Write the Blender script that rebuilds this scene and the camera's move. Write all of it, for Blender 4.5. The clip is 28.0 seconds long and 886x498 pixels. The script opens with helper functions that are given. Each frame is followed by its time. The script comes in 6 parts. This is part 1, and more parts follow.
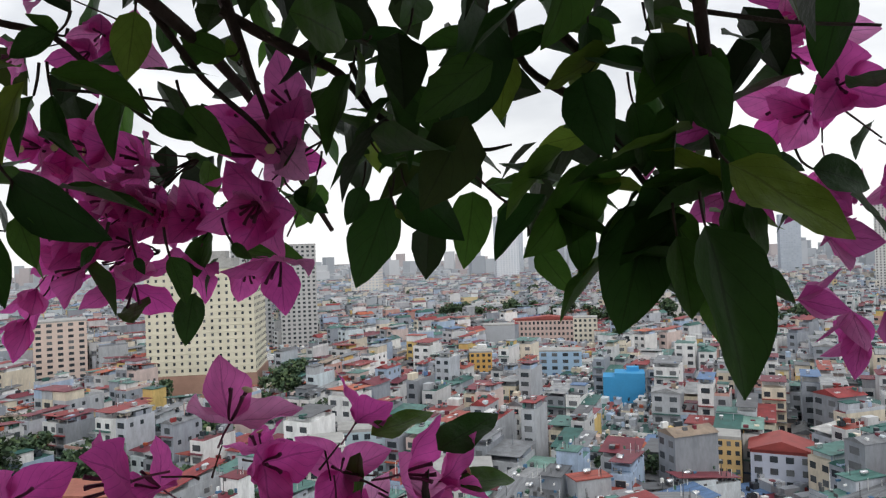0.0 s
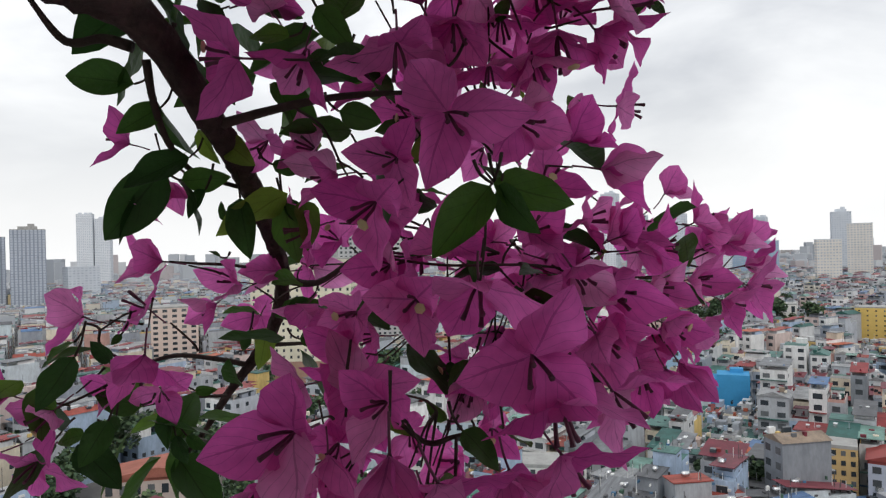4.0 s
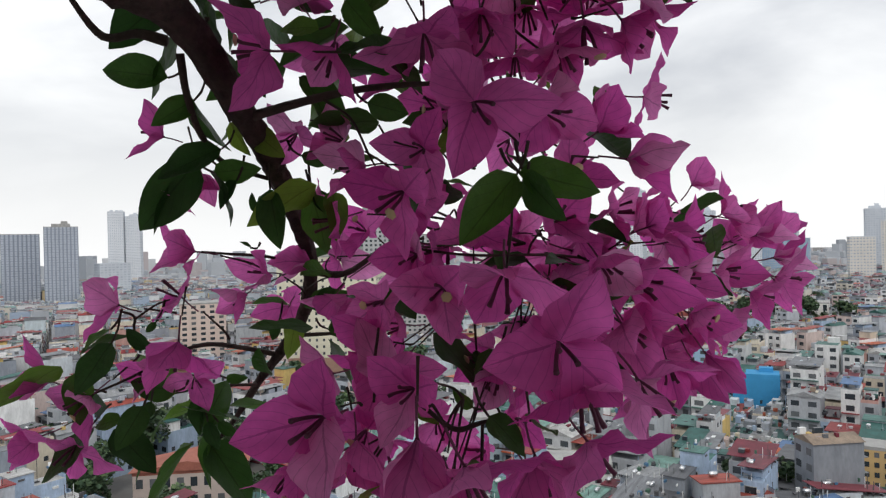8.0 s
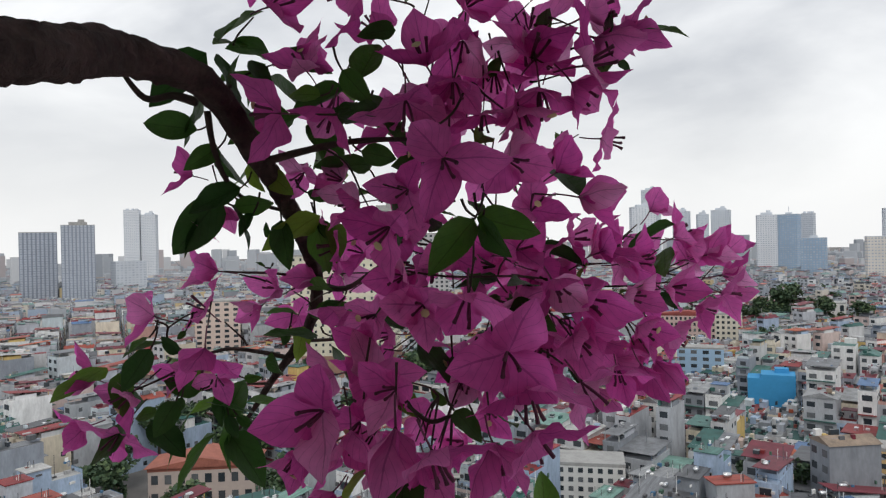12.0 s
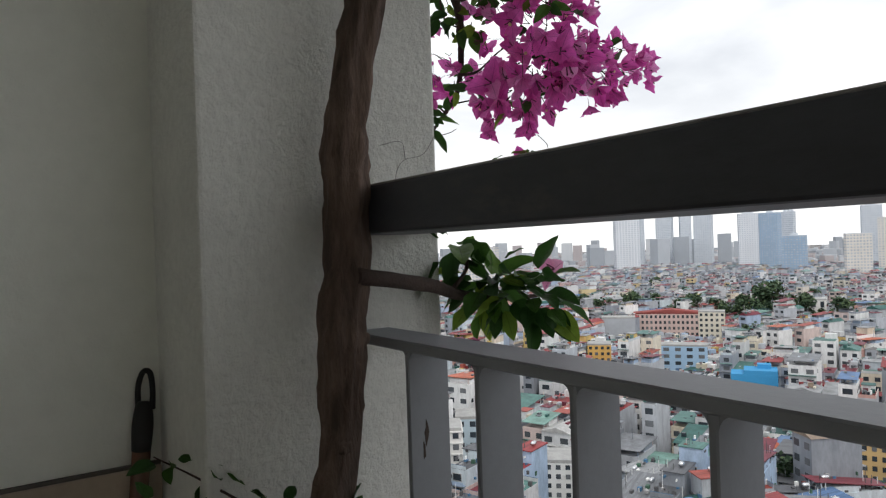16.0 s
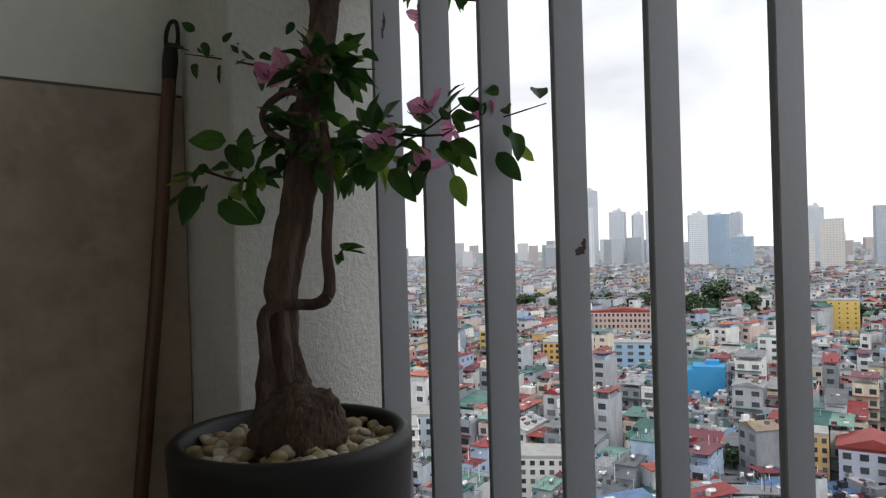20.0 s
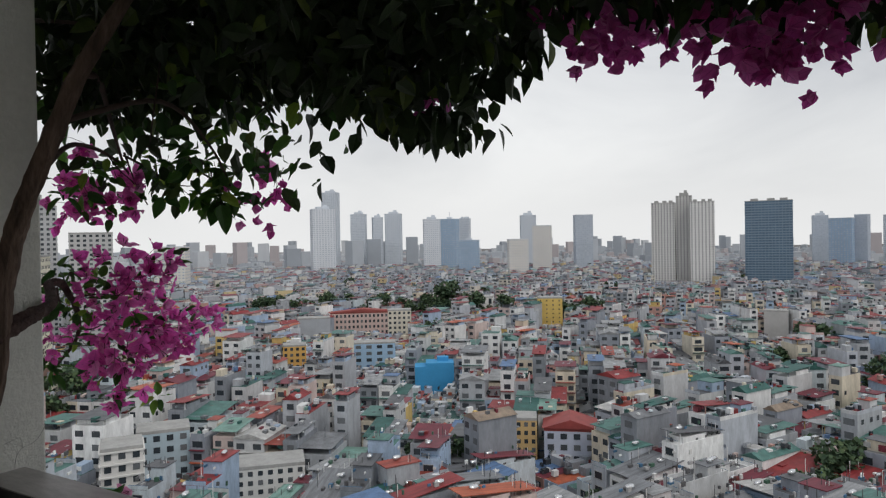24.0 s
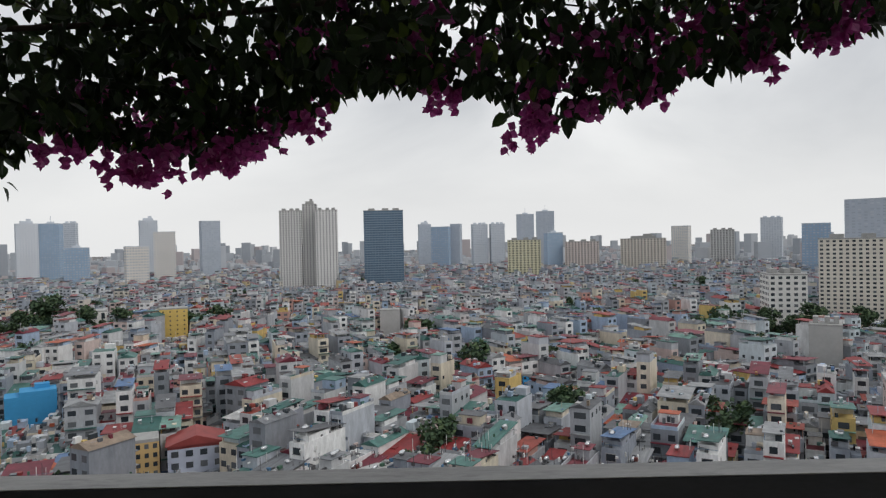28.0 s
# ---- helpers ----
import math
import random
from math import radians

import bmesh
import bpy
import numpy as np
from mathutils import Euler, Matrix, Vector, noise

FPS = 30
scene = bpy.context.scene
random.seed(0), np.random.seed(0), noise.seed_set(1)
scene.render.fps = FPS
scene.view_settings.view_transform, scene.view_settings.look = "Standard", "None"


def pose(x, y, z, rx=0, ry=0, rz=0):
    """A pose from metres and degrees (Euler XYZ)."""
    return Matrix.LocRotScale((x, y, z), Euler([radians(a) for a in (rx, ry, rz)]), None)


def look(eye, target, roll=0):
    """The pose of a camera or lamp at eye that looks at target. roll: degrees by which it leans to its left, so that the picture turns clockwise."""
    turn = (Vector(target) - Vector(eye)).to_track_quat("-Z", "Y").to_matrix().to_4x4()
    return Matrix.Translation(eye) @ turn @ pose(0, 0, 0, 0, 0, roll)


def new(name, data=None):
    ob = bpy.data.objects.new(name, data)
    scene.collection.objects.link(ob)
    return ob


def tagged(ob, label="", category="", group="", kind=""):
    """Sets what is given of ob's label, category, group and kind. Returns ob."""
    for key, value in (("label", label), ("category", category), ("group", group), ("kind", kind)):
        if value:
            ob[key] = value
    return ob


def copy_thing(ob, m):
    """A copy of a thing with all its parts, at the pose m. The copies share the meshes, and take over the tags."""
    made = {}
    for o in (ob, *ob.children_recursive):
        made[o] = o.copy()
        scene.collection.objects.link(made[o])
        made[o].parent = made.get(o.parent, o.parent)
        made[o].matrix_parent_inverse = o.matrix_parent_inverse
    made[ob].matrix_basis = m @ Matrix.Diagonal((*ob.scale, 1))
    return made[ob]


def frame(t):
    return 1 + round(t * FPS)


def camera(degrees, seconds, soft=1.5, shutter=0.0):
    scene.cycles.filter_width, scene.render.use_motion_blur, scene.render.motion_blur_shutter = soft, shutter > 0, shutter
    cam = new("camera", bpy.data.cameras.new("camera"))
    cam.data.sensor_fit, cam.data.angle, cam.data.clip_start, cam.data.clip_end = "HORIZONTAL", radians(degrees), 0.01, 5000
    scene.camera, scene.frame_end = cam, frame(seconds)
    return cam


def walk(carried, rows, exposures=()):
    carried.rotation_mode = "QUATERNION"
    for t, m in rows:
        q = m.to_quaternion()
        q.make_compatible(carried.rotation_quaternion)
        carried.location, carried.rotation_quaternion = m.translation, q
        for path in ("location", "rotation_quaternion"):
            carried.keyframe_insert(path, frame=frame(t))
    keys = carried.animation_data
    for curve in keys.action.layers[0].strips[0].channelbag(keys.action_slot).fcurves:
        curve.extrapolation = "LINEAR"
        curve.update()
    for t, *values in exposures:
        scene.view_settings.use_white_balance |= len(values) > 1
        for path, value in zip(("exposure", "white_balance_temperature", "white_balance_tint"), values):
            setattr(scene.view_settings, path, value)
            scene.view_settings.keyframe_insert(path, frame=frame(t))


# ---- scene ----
cam = camera(66.0, 28.0, soft=1.25)
PATH = [
    (0, (0.297, 0.214, 2.028), (-1.133, 1.612, 2.037), -2.0),
    (0.6, (0.277, 0.201, 1.989), (-1.192, 1.558, 1.998), -1.6),
    (1.2, (0.246, 0.186, 1.921), (-1.255, 1.507, 1.931), -1.3),
    (1.7, (0.205, 0.2, 1.842), (-1.336, 1.475, 1.843), -0.9),
    (2.2, (0.192, 0.2, 1.772), (-1.367, 1.454, 1.789), -1.8),
    (2.5, (0.206, 0.191, 1.738), (-1.359, 1.436, 1.741), -1.28),
    (3, (0.226, 0.189, 1.707), (-1.361, 1.407, 1.709), -1.35),
    (3.5, (0.232, 0.182, 1.703), (-1.367, 1.384, 1.703), -1.41),
    (4, (0.231, 0.167, 1.701), (-1.377, 1.356, 1.701), -1.36),
    (4.5, (0.228, 0.17, 1.707), (-1.389, 1.346, 1.703), -1.43),
    (6.5, (0.236, 0.176, 1.691), (-1.4, 1.326, 1.685), -1.28),
    (7, (0.233, 0.165, 1.696), (-1.409, 1.308, 1.69), -1.38),
    (7.5, (0.232, 0.161, 1.697), (-1.414, 1.297, 1.691), -1.35),
    (8.5, (0.236, 0.166, 1.696), (-1.419, 1.289, 1.689), -1.35),
    (9, (0.236, 0.164, 1.698), (-1.422, 1.281, 1.691), -1.42),
    (10, (0.238, 0.164, 1.7), (-1.424, 1.277, 1.693), -1.34),
    (10.5, (0.247, 0.162, 1.713), (-1.422, 1.265, 1.702), -1.29),
    (11, (0.268, 0.166, 1.727), (-1.402, 1.266, 1.717), -1.31),
    (11.5, (0.289, 0.167, 1.729), (-1.384, 1.263, 1.718), -1.23),
    (12, (0.316, 0.136, 1.714), (-1.356, 1.234, 1.705), -1.18),
    (12.5, (0.341, 0.067, 1.7), (-1.33, 1.166, 1.693), -1.24),
    (14.5, (0.696, -0.302, 1.59), (-0.959, 0.821, 1.589), -1.9),
    (15, (0.769, -0.351, 1.501), (-0.884, 0.775, 1.5), -1.8),
    (15.5, (0.817, -0.402, 1.409), (-0.835, 0.725, 1.413), -2.2),
    (16, (0.848, -0.456, 1.319), (-0.799, 0.679, 1.316), -1.9),
    (16.5, (0.901, -0.521, 1.193), (-0.738, 0.625, 1.192), -2.0),
    (17, (0.942, -0.575, 1.049), (-0.687, 0.586, 1.041), -1.6),
    (17.5, (0.994, -0.607, 0.937), (-0.62, 0.574, 0.937), -2.0),
    (18, (1.037, -0.627, 0.858), (-0.567, 0.567, 0.859), -1.9),
    (18.5, (1.092, -0.651, 0.778), (-0.501, 0.558, 0.775), -1.8),
    (19, (1.116, -0.67, 0.731), (-0.468, 0.55, 0.727), -1.8),
    (19.5, (1.142, -0.674, 0.686), (-0.437, 0.553, 0.681), -1.7),
    (20, (1.141, -0.671, 0.701), (-0.431, 0.565, 0.694), -1.7),
    (20.5, (1.109, -0.651, 0.801), (-0.456, 0.593, 0.791), -1.6),
    (21, (1.068, -0.622, 0.986), (-0.49, 0.631, 0.977), -1.5),
    (21.5, (1.076, -0.599, 1.175), (-0.481, 0.657, 1.169), -2.0),
    (23.5, (1.525, -0.656, 1.818), (0.193, 0.835, 1.8), -1.1),
    (24, (1.679, -0.813, 1.922), (0.667, 0.911, 1.898), -1.0),
    (24.5, (1.756, -0.945, 1.977), (0.954, 0.887, 1.955), -1.2),
    (25, (1.87, -1.066, 1.996), (1.214, 0.824, 1.971), -1.4),
    (25.5, (2.002, -1.166, 2.007), (1.443, 0.754, 1.984), -1.4),
    (26, (2.098, -1.257, 1.999), (1.673, 0.698, 1.976), -1.2),
    (26.5, (2.177, -1.366, 2.011), (1.937, 0.619, 1.986), -1.1),
    (27, (2.284, -1.505, 2.009), (2.187, 0.493, 1.987), -1.3),
    (27.5, (2.386, -1.61, 1.991), (2.36, 0.39, 1.968), -1.5),
    (28, (2.475, -1.66, 1.981), (2.476, 0.34, 1.956), -1.2),
]
EXPOSURES = ((0.0, 0.4), (0.9, 0.24), (2.0, 0.02), (3.0, 0.28), (9.0, 0.28), (12.5, 0.16), (14.5, 0.08), (15.2, 0.1), (16.0, 0.56), (17.0, 0.64), (19.0, 0.66), (20.0, 0.56), (21.0, 0.5), (24.0, 0.0), (28.0, -0.03))
SKY_GAIN, SUN_POWER = 11.3, 0.9

walk(cam, [(t, look(eye, aim, lean)) for t, eye, aim, lean in PATH], EXPOSURES)

# ---- world and sun: a bright, hazy overcast sky over the city ----
SUN_AZ, SUN_EL = -112.0, 50.0          # degrees left of +y, and above the horizon
world = bpy.data.worlds.new("overcast_sky")
scene.world = world
world.use_nodes = True
wt = world.node_tree
wt.nodes.clear()


def wnode(kind, **vals):
    n = wt.nodes.new(kind)
    for k, v in vals.items():
        n.inputs[k].default_value = v
    return n


w_out = wt.nodes.new("ShaderNodeOutputWorld")
w_bg = wnode("ShaderNodeBackground", Strength=0.1)
w_sky = wt.nodes.new("ShaderNodeTexSky")
w_sky.sky_type, w_sky.sun_disc = "NISHITA", False
w_sky.sun_elevation, w_sky.sun_rotation = radians(SUN_EL), radians(-SUN_AZ)
w_sky.air_density, w_sky.dust_density = 1.4, 4.0
w_co = wt.nodes.new("ShaderNodeTexCoord")
w_map = wt.nodes.new("ShaderNodeMapping")
w_map.inputs["Scale"].default_value = (1.0, 1.0, 2.6)
w_map.inputs["Location"].default_value = (3.1, 0.4, 0.0)
w_cloud = wnode("ShaderNodeTexNoise", Scale=2.3, Detail=6.0, Roughness=0.52, Distortion=0.4)
w_ramp = wt.nodes.new("ShaderNodeValToRGB")
w_ramp.color_ramp.elements[0].position, w_ramp.color_ramp.elements[0].color = 0.34, (0.42, 0.44, 0.48, 1)
w_ramp.color_ramp.elements[1].position, w_ramp.color_ramp.elements[1].color = 0.66, (0.84, 0.85, 0.86, 1)
w_sep = wt.nodes.new("ShaderNodeSeparateXYZ")
w_hz = wt.nodes.new("ShaderNodeMapRange")      # the haze low over the horizon
for k, v in zip(("From Min", "From Max", "To Min", "To Max"), (0.0, 0.30, 1.0, 0.0)):
    w_hz.inputs[k].default_value = v
w_haze = wt.nodes.new("ShaderNodeMixRGB")
w_haze.inputs[2].default_value = (0.78, 0.785, 0.785, 1)
w_gain = wt.nodes.new("ShaderNodeMixRGB")
w_gain.blend_type = "MULTIPLY"
w_gain.inputs[0].default_value = 1.0
w_gain.inputs[2].default_value = (SKY_GAIN, SKY_GAIN, SKY_GAIN, 1)
w_mix = wt.nodes.new("ShaderNodeMixRGB")
w_mix.inputs[0].default_value = 0.93
wl = wt.links.new
wl(w_co.outputs["Generated"], w_map.inputs[0])
wl(w_map.outputs[0], w_cloud.inputs["Vector"])
wl(w_cloud.outputs["Fac"], w_ramp.inputs[0])
wl(w_co.outputs["Generated"], w_sep.inputs[0])
wl(w_sep.outputs["Z"], w_hz.inputs["Value"])
wl(w_hz.outputs[0], w_haze.inputs[0])
wl(w_ramp.outputs[0], w_haze.inputs[1])
wl(w_haze.outputs[0], w_gain.inputs[1])
wl(w_sky.outputs[0], w_mix.inputs[1])
wl(w_gain.outputs[0], w_mix.inputs[2])
wl(w_mix.outputs[0], w_bg.inputs["Color"])
wl(w_bg.outputs[0], w_out.inputs[0])

sun = new("sun", bpy.data.lights.new("sun", "SUN"))
sun.data.energy, sun.data.angle, sun.data.color = SUN_POWER, radians(22), (1.0, 0.96, 0.9)
sa, se = radians(SUN_AZ), radians(SUN_EL)
sun.matrix_world = look((-math.sin(sa) * math.cos(se) * 50, math.cos(sa) * math.cos(se) * 50, math.sin(se) * 50), (0, 0, 0))


# ---- materials ----
def mixer(nt, mode, fac, a, b):
    n = nt.nodes.new("ShaderNodeMixRGB")
    n.blend_type = mode
    for i, v in enumerate((fac, a, b)):
        if isinstance(v, bpy.types.NodeSocket):
            nt.links.new(v, n.inputs[i])
        elif i == 0:
            n.inputs[0].default_value = v
        else:
            n.inputs[i].default_value = (*v, 1) if len(v) == 3 else v
    return n.outputs[0]


def ramp(nt, fac, stops, constant=False):
    n = nt.nodes.new("ShaderNodeValToRGB")
    n.color_ramp.interpolation = "CONSTANT" if constant else "LINEAR"
    while len(n.color_ramp.elements) < len(stops):
        n.color_ramp.elements.new(0.5)
    for e, (p, c) in zip(n.color_ramp.elements, stops):
        e.position, e.color = p, (*c, 1)
    nt.links.new(fac, n.inputs[0])
    return n.outputs[0]


def noise_out(nt, scale, detail=4.0, rough=0.55, space="Object", stretch=(1, 1, 1), out="Fac"):
    co = nt.nodes.new("ShaderNodeTexCoord")
    mp = nt.nodes.new("ShaderNodeMapping")
    mp.inputs["Scale"].default_value = stretch
    nt.links.new(co.outputs[space], mp.inputs[0])
    n = nt.nodes.new("ShaderNodeTexNoise")
    n.inputs["Scale"].default_value, n.inputs["Detail"].default_value, n.inputs["Roughness"].default_value = scale, detail, rough
    nt.links.new(mp.outputs[0], n.inputs["Vector"])
    return n.outputs[out]


def surface(name, colour, rough=0.7, metal=0.0, coarse=2.0, fine=40.0, vary=0.25, bump=0.0, bump_scale=80.0, stretch=(1, 1, 1),
            stain=None, stain_at=0.55, stops=None, pick="object", spec=0.5):
    """A base colour (or a pick of colours per object or per island), broken by stains and grain, with a fine relief."""
    m = bpy.data.materials.new(name)
    m.use_nodes = True
    nt = m.node_tree
    p = nt.nodes["Principled BSDF"]
    if stops:
        src = nt.nodes.new("ShaderNodeObjectInfo").outputs["Random"] if pick == "object" else nt.nodes.new("ShaderNodeNewGeometry").outputs["Random Per Island"]
        col = ramp(nt, src, stops, True)
    else:
        rgb = nt.nodes.new("ShaderNodeRGB")
        rgb.outputs[0].default_value = (*colour, 1)
        col = rgb.outputs[0]
    big = noise_out(nt, coarse, 5.0, 0.6, stretch=stretch)
    small = noise_out(nt, fine, 3.0, 0.6, stretch=stretch)
    lo, hi = 1 - vary, 1 + vary * 0.6
    col = mixer(nt, "MULTIPLY", 1.0, col, ramp(nt, big, [(0.3, (lo, lo, lo)), (0.7, (hi, hi, hi))]))
    col = mixer(nt, "MULTIPLY", 1.0, col, ramp(nt, small, [(0.3, (1 - vary * 0.5,) * 3), (0.7, (1 + vary * 0.3,) * 3)]))
    if stain:
        s = noise_out(nt, coarse * 1.7, 8.0, 0.7, stretch=stretch)
        col = mixer(nt, "MIX", ramp(nt, s, [(stain_at, (0, 0, 0)), (stain_at + 0.15, (0.8, 0.8, 0.8))]), col, stain)
    nt.links.new(col, p.inputs["Base Color"])
    p.inputs["Roughness"].default_value, p.inputs["Metallic"].default_value = rough, metal
    p.inputs["Specular IOR Level"].default_value = spec
    if bump:
        b = nt.nodes.new("ShaderNodeBump")
        b.inputs["Strength"].default_value, b.inputs["Distance"].default_value = bump, 0.01
        nt.links.new(noise_out(nt, bump_scale, 6.0, 0.65, stretch=stretch), b.inputs["Height"])
        nt.links.new(b.outputs[0], p.inputs["Normal"])
    return m


def blade(name, low, high, back, share, veins, pick="object", rough=0.55):
    """A leaf or bract: coloured per blade, veined along its own length, letting light through."""
    m = bpy.data.materials.new(name)
    m.use_nodes = True
    nt = m.node_tree
    p, out = nt.nodes["Principled BSDF"], nt.nodes["Material Output"]
    src = nt.nodes.new("ShaderNodeObjectInfo").outputs["Random"] if pick == "object" else nt.nodes.new("ShaderNodeNewGeometry").outputs["Random Per Island"]
    col = ramp(nt, src, [(0.0, low), (0.55, tuple(0.6 * a + 0.4 * b for a, b in zip(low, high))), (0.86, high), (1.0, back)])
    uv = nt.nodes.new("ShaderNodeUVMap")
    sep = nt.nodes.new("ShaderNodeSeparateXYZ")
    nt.links.new(uv.outputs[0], sep.inputs[0])

    def math_node(op, a, b=0.0):
        n = nt.nodes.new("ShaderNodeMath")
        n.operation = op
        for i, v in enumerate((a, b)):
            if isinstance(v, bpy.types.NodeSocket):
                nt.links.new(v, n.inputs[i])
            else:
                n.inputs[i].default_value = v
        return n.outputs[0]
    off = math_node("ABSOLUTE", math_node("SUBTRACT", sep.outputs["X"], 0.5))
    mid = math_node("LESS_THAN", off, 0.022)
    side = math_node("ABSOLUTE", math_node("SINE", math_node("MULTIPLY", math_node("SUBTRACT", sep.outputs["Y"], math_node("MULTIPLY", off, 0.9)), 17.0)))
    side = math_node("LESS_THAN", side, 0.13)
    vein = math_node("MAXIMUM", mid, math_node("MULTIPLY", side, 0.6))
    col = mixer(nt, "MULTIPLY", math_node("MULTIPLY", vein, veins), col, (0.45, 0.35, 0.4))
    blot = noise_out(nt, 45.0, 4.0, 0.6)
    col = mixer(nt, "MULTIPLY", 1.0, col, ramp(nt, blot, [(0.3, (0.78, 0.78, 0.78)), (0.7, (1.15, 1.15, 1.15))]))
    nt.links.new(col, p.inputs["Base Color"])
    p.inputs["Roughness"].default_value = rough
    p.inputs["Specular IOR Level"].default_value = 0.35
    bmp = nt.nodes.new("ShaderNodeBump")
    bmp.inputs["Strength"].default_value, bmp.inputs["Distance"].default_value = 0.5, 0.002
    nt.links.new(math_node("ADD", math_node("ADD", math_node("MULTIPLY", vein, -0.6), noise_out(nt, 160.0, 3.0)), math_node("MULTIPLY", noise_out(nt, 55.0, 2.0), 2.2)), bmp.inputs["Height"])
    nt.links.new(bmp.outputs[0], p.inputs["Normal"])
    tr = nt.nodes.new("ShaderNodeBsdfTranslucent")
    nt.links.new(col, tr.inputs["Color"])
    mix = nt.nodes.new("ShaderNodeMixShader")
    mix.inputs[0].default_value = share
    nt.links.new(p.outputs[0], mix.inputs[1])
    nt.links.new(tr.outputs[0], mix.inputs[2])
    nt.links.new(mix.outputs[0], out.inputs[0])
    return m


M = {}
M["plaster"] = surface("painted_plaster", (0.80, 0.81, 0.74), 0.85, coarse=1.3, fine=25, vary=0.07, bump=0.25, bump_scale=60, stain=(0.50, 0.50, 0.45), stain_at=0.62)
M["render"] = surface("rough_plaster", (0.76, 0.76, 0.71), 0.9, coarse=3.0, fine=60, vary=0.12, bump=0.65, bump_scale=85, stain=(0.42, 0.42, 0.39), stain_at=0.64)
M["tile"] = surface("beige_tile", (0.42, 0.34, 0.26), 0.42, coarse=3.5, fine=14, vary=0.22, bump=0.05, stain=(0.48, 0.40, 0.31), stain_at=0.52)
# kept pale so that the unseen rear wall bounces light inside
M["rear_bounce"] = surface("rear_bounce_paint", (0.76, 0.75, 0.71), 0.7, coarse=2, vary=0.15)
M["grout"] = surface("dark_grout", (0.10, 0.09, 0.08), 0.9)
# lightened for bounce; the floor stays out of view
M["floor"] = surface("floor_tile", (0.42, 0.38, 0.33), 0.5, coarse=4, vary=0.15)
M["rail"] = surface("grey_metal_paint", (0.26, 0.27, 0.29), 0.5, coarse=5, fine=90, vary=0.08, bump=0.06, bump_scale=120, stain=(0.20, 0.19, 0.18), stain_at=0.70)
# handrail colours hold its light: sides near-black for shade, top pale for sky
M["handrail"] = surface("shaded_rail_paint", (0.052, 0.055, 0.066), 0.45, coarse=7, fine=90, vary=0.25, bump=0.10, bump_scale=90, stretch=(0.35, 1, 1), stain=(0.10, 0.095, 0.09), stain_at=0.60)
M["rail_top"] = surface("skylit_scuffed_top", (0.33, 0.32, 0.305), 0.36, coarse=6, fine=70, vary=0.35, bump=0.12, bump_scale=70, stretch=(0.3, 1, 1), stain=(0.07, 0.065, 0.06), stain_at=0.56)
M["chip"] = surface("rust_mark", (0.07, 0.05, 0.04), 0.9)
M["pot"] = surface("charcoal_glaze", (0.008, 0.008, 0.009), 0.5, coarse=8, fine=90, vary=0.2, bump=0.08, bump_scale=50)
M["soil"] = surface("potting_soil", (0.03, 0.022, 0.015), 0.95, fine=80, bump=1.0)
M["pebble"] = surface("pebble_stone", None, 0.55, coarse=18, fine=120, vary=0.18, bump=0.15, bump_scale=90,
                      stops=[(0.0, (0.48, 0.36, 0.20)), (0.3, (0.58, 0.47, 0.30)), (0.55, (0.62, 0.55, 0.42)), (0.78, (0.42, 0.33, 0.22)), (0.9, (0.66, 0.60, 0.50))])
M["bark"] = surface("bougainvillea_bark", (0.150, 0.104, 0.082), 0.9, coarse=22, fine=90, vary=0.55, bump=1.0, bump_scale=60, stretch=(1, 1, 0.2), stain=(0.058, 0.040, 0.032), stain_at=0.52, spec=0.3)
M["branch_bark"] = surface("dark_branch_bark", (0.085, 0.055, 0.050), 0.9, coarse=40, fine=120, vary=0.5, bump=0.9, bump_scale=95, stain=(0.035, 0.024, 0.024), stain_at=0.52, spec=0.3)
M["twig"] = surface("brown_twig", (0.06, 0.038, 0.030), 0.85, coarse=30, fine=150, vary=0.3, bump=0.5, bump_scale=120)
M["stem"] = surface("flower_tube", (0.15, 0.045, 0.085), 0.7, coarse=60, vary=0.3)
M["stamen"] = surface("cream_floret", (0.75, 0.66, 0.36), 0.7, coarse=60, vary=0.2)
M["stick"] = surface("varnished_wood", (0.105, 0.048, 0.028), 0.26, coarse=9, fine=60, vary=0.4, bump=0.15, bump_scale=60, stretch=(1, 1, 0.06))
M["cap"] = surface("black_plastic", (0.008, 0.008, 0.008), 0.65, coarse=20, vary=0.2)
M["bract"] = blade("magenta_bract", (0.73, 0.10, 0.47), (0.86, 0.23, 0.61), (0.90, 0.42, 0.73), 0.64, 0.55, rough=0.7)
M["bract_pale"] = blade("pale_pink_bract", (0.76, 0.28, 0.50), (0.84, 0.40, 0.58), (0.88, 0.50, 0.60), 0.5, 0.8, rough=0.7)
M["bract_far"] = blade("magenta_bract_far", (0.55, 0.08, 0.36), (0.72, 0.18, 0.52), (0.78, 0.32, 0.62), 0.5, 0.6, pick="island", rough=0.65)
M["leaf"] = blade("green_leaf", (0.026, 0.075, 0.018), (0.085, 0.20, 0.030), (0.26, 0.38, 0.05), 0.42, 0.5, rough=0.45)
# canopy leaves: a darker copy of the leaf colours, carrying backlit shade
M["leaf_shaded"] = blade("shaded_leaf_mass", (0.016, 0.030, 0.012), (0.034, 0.060, 0.017), (0.12, 0.17, 0.03), 0.28, 0.4, pick="island", rough=0.45)
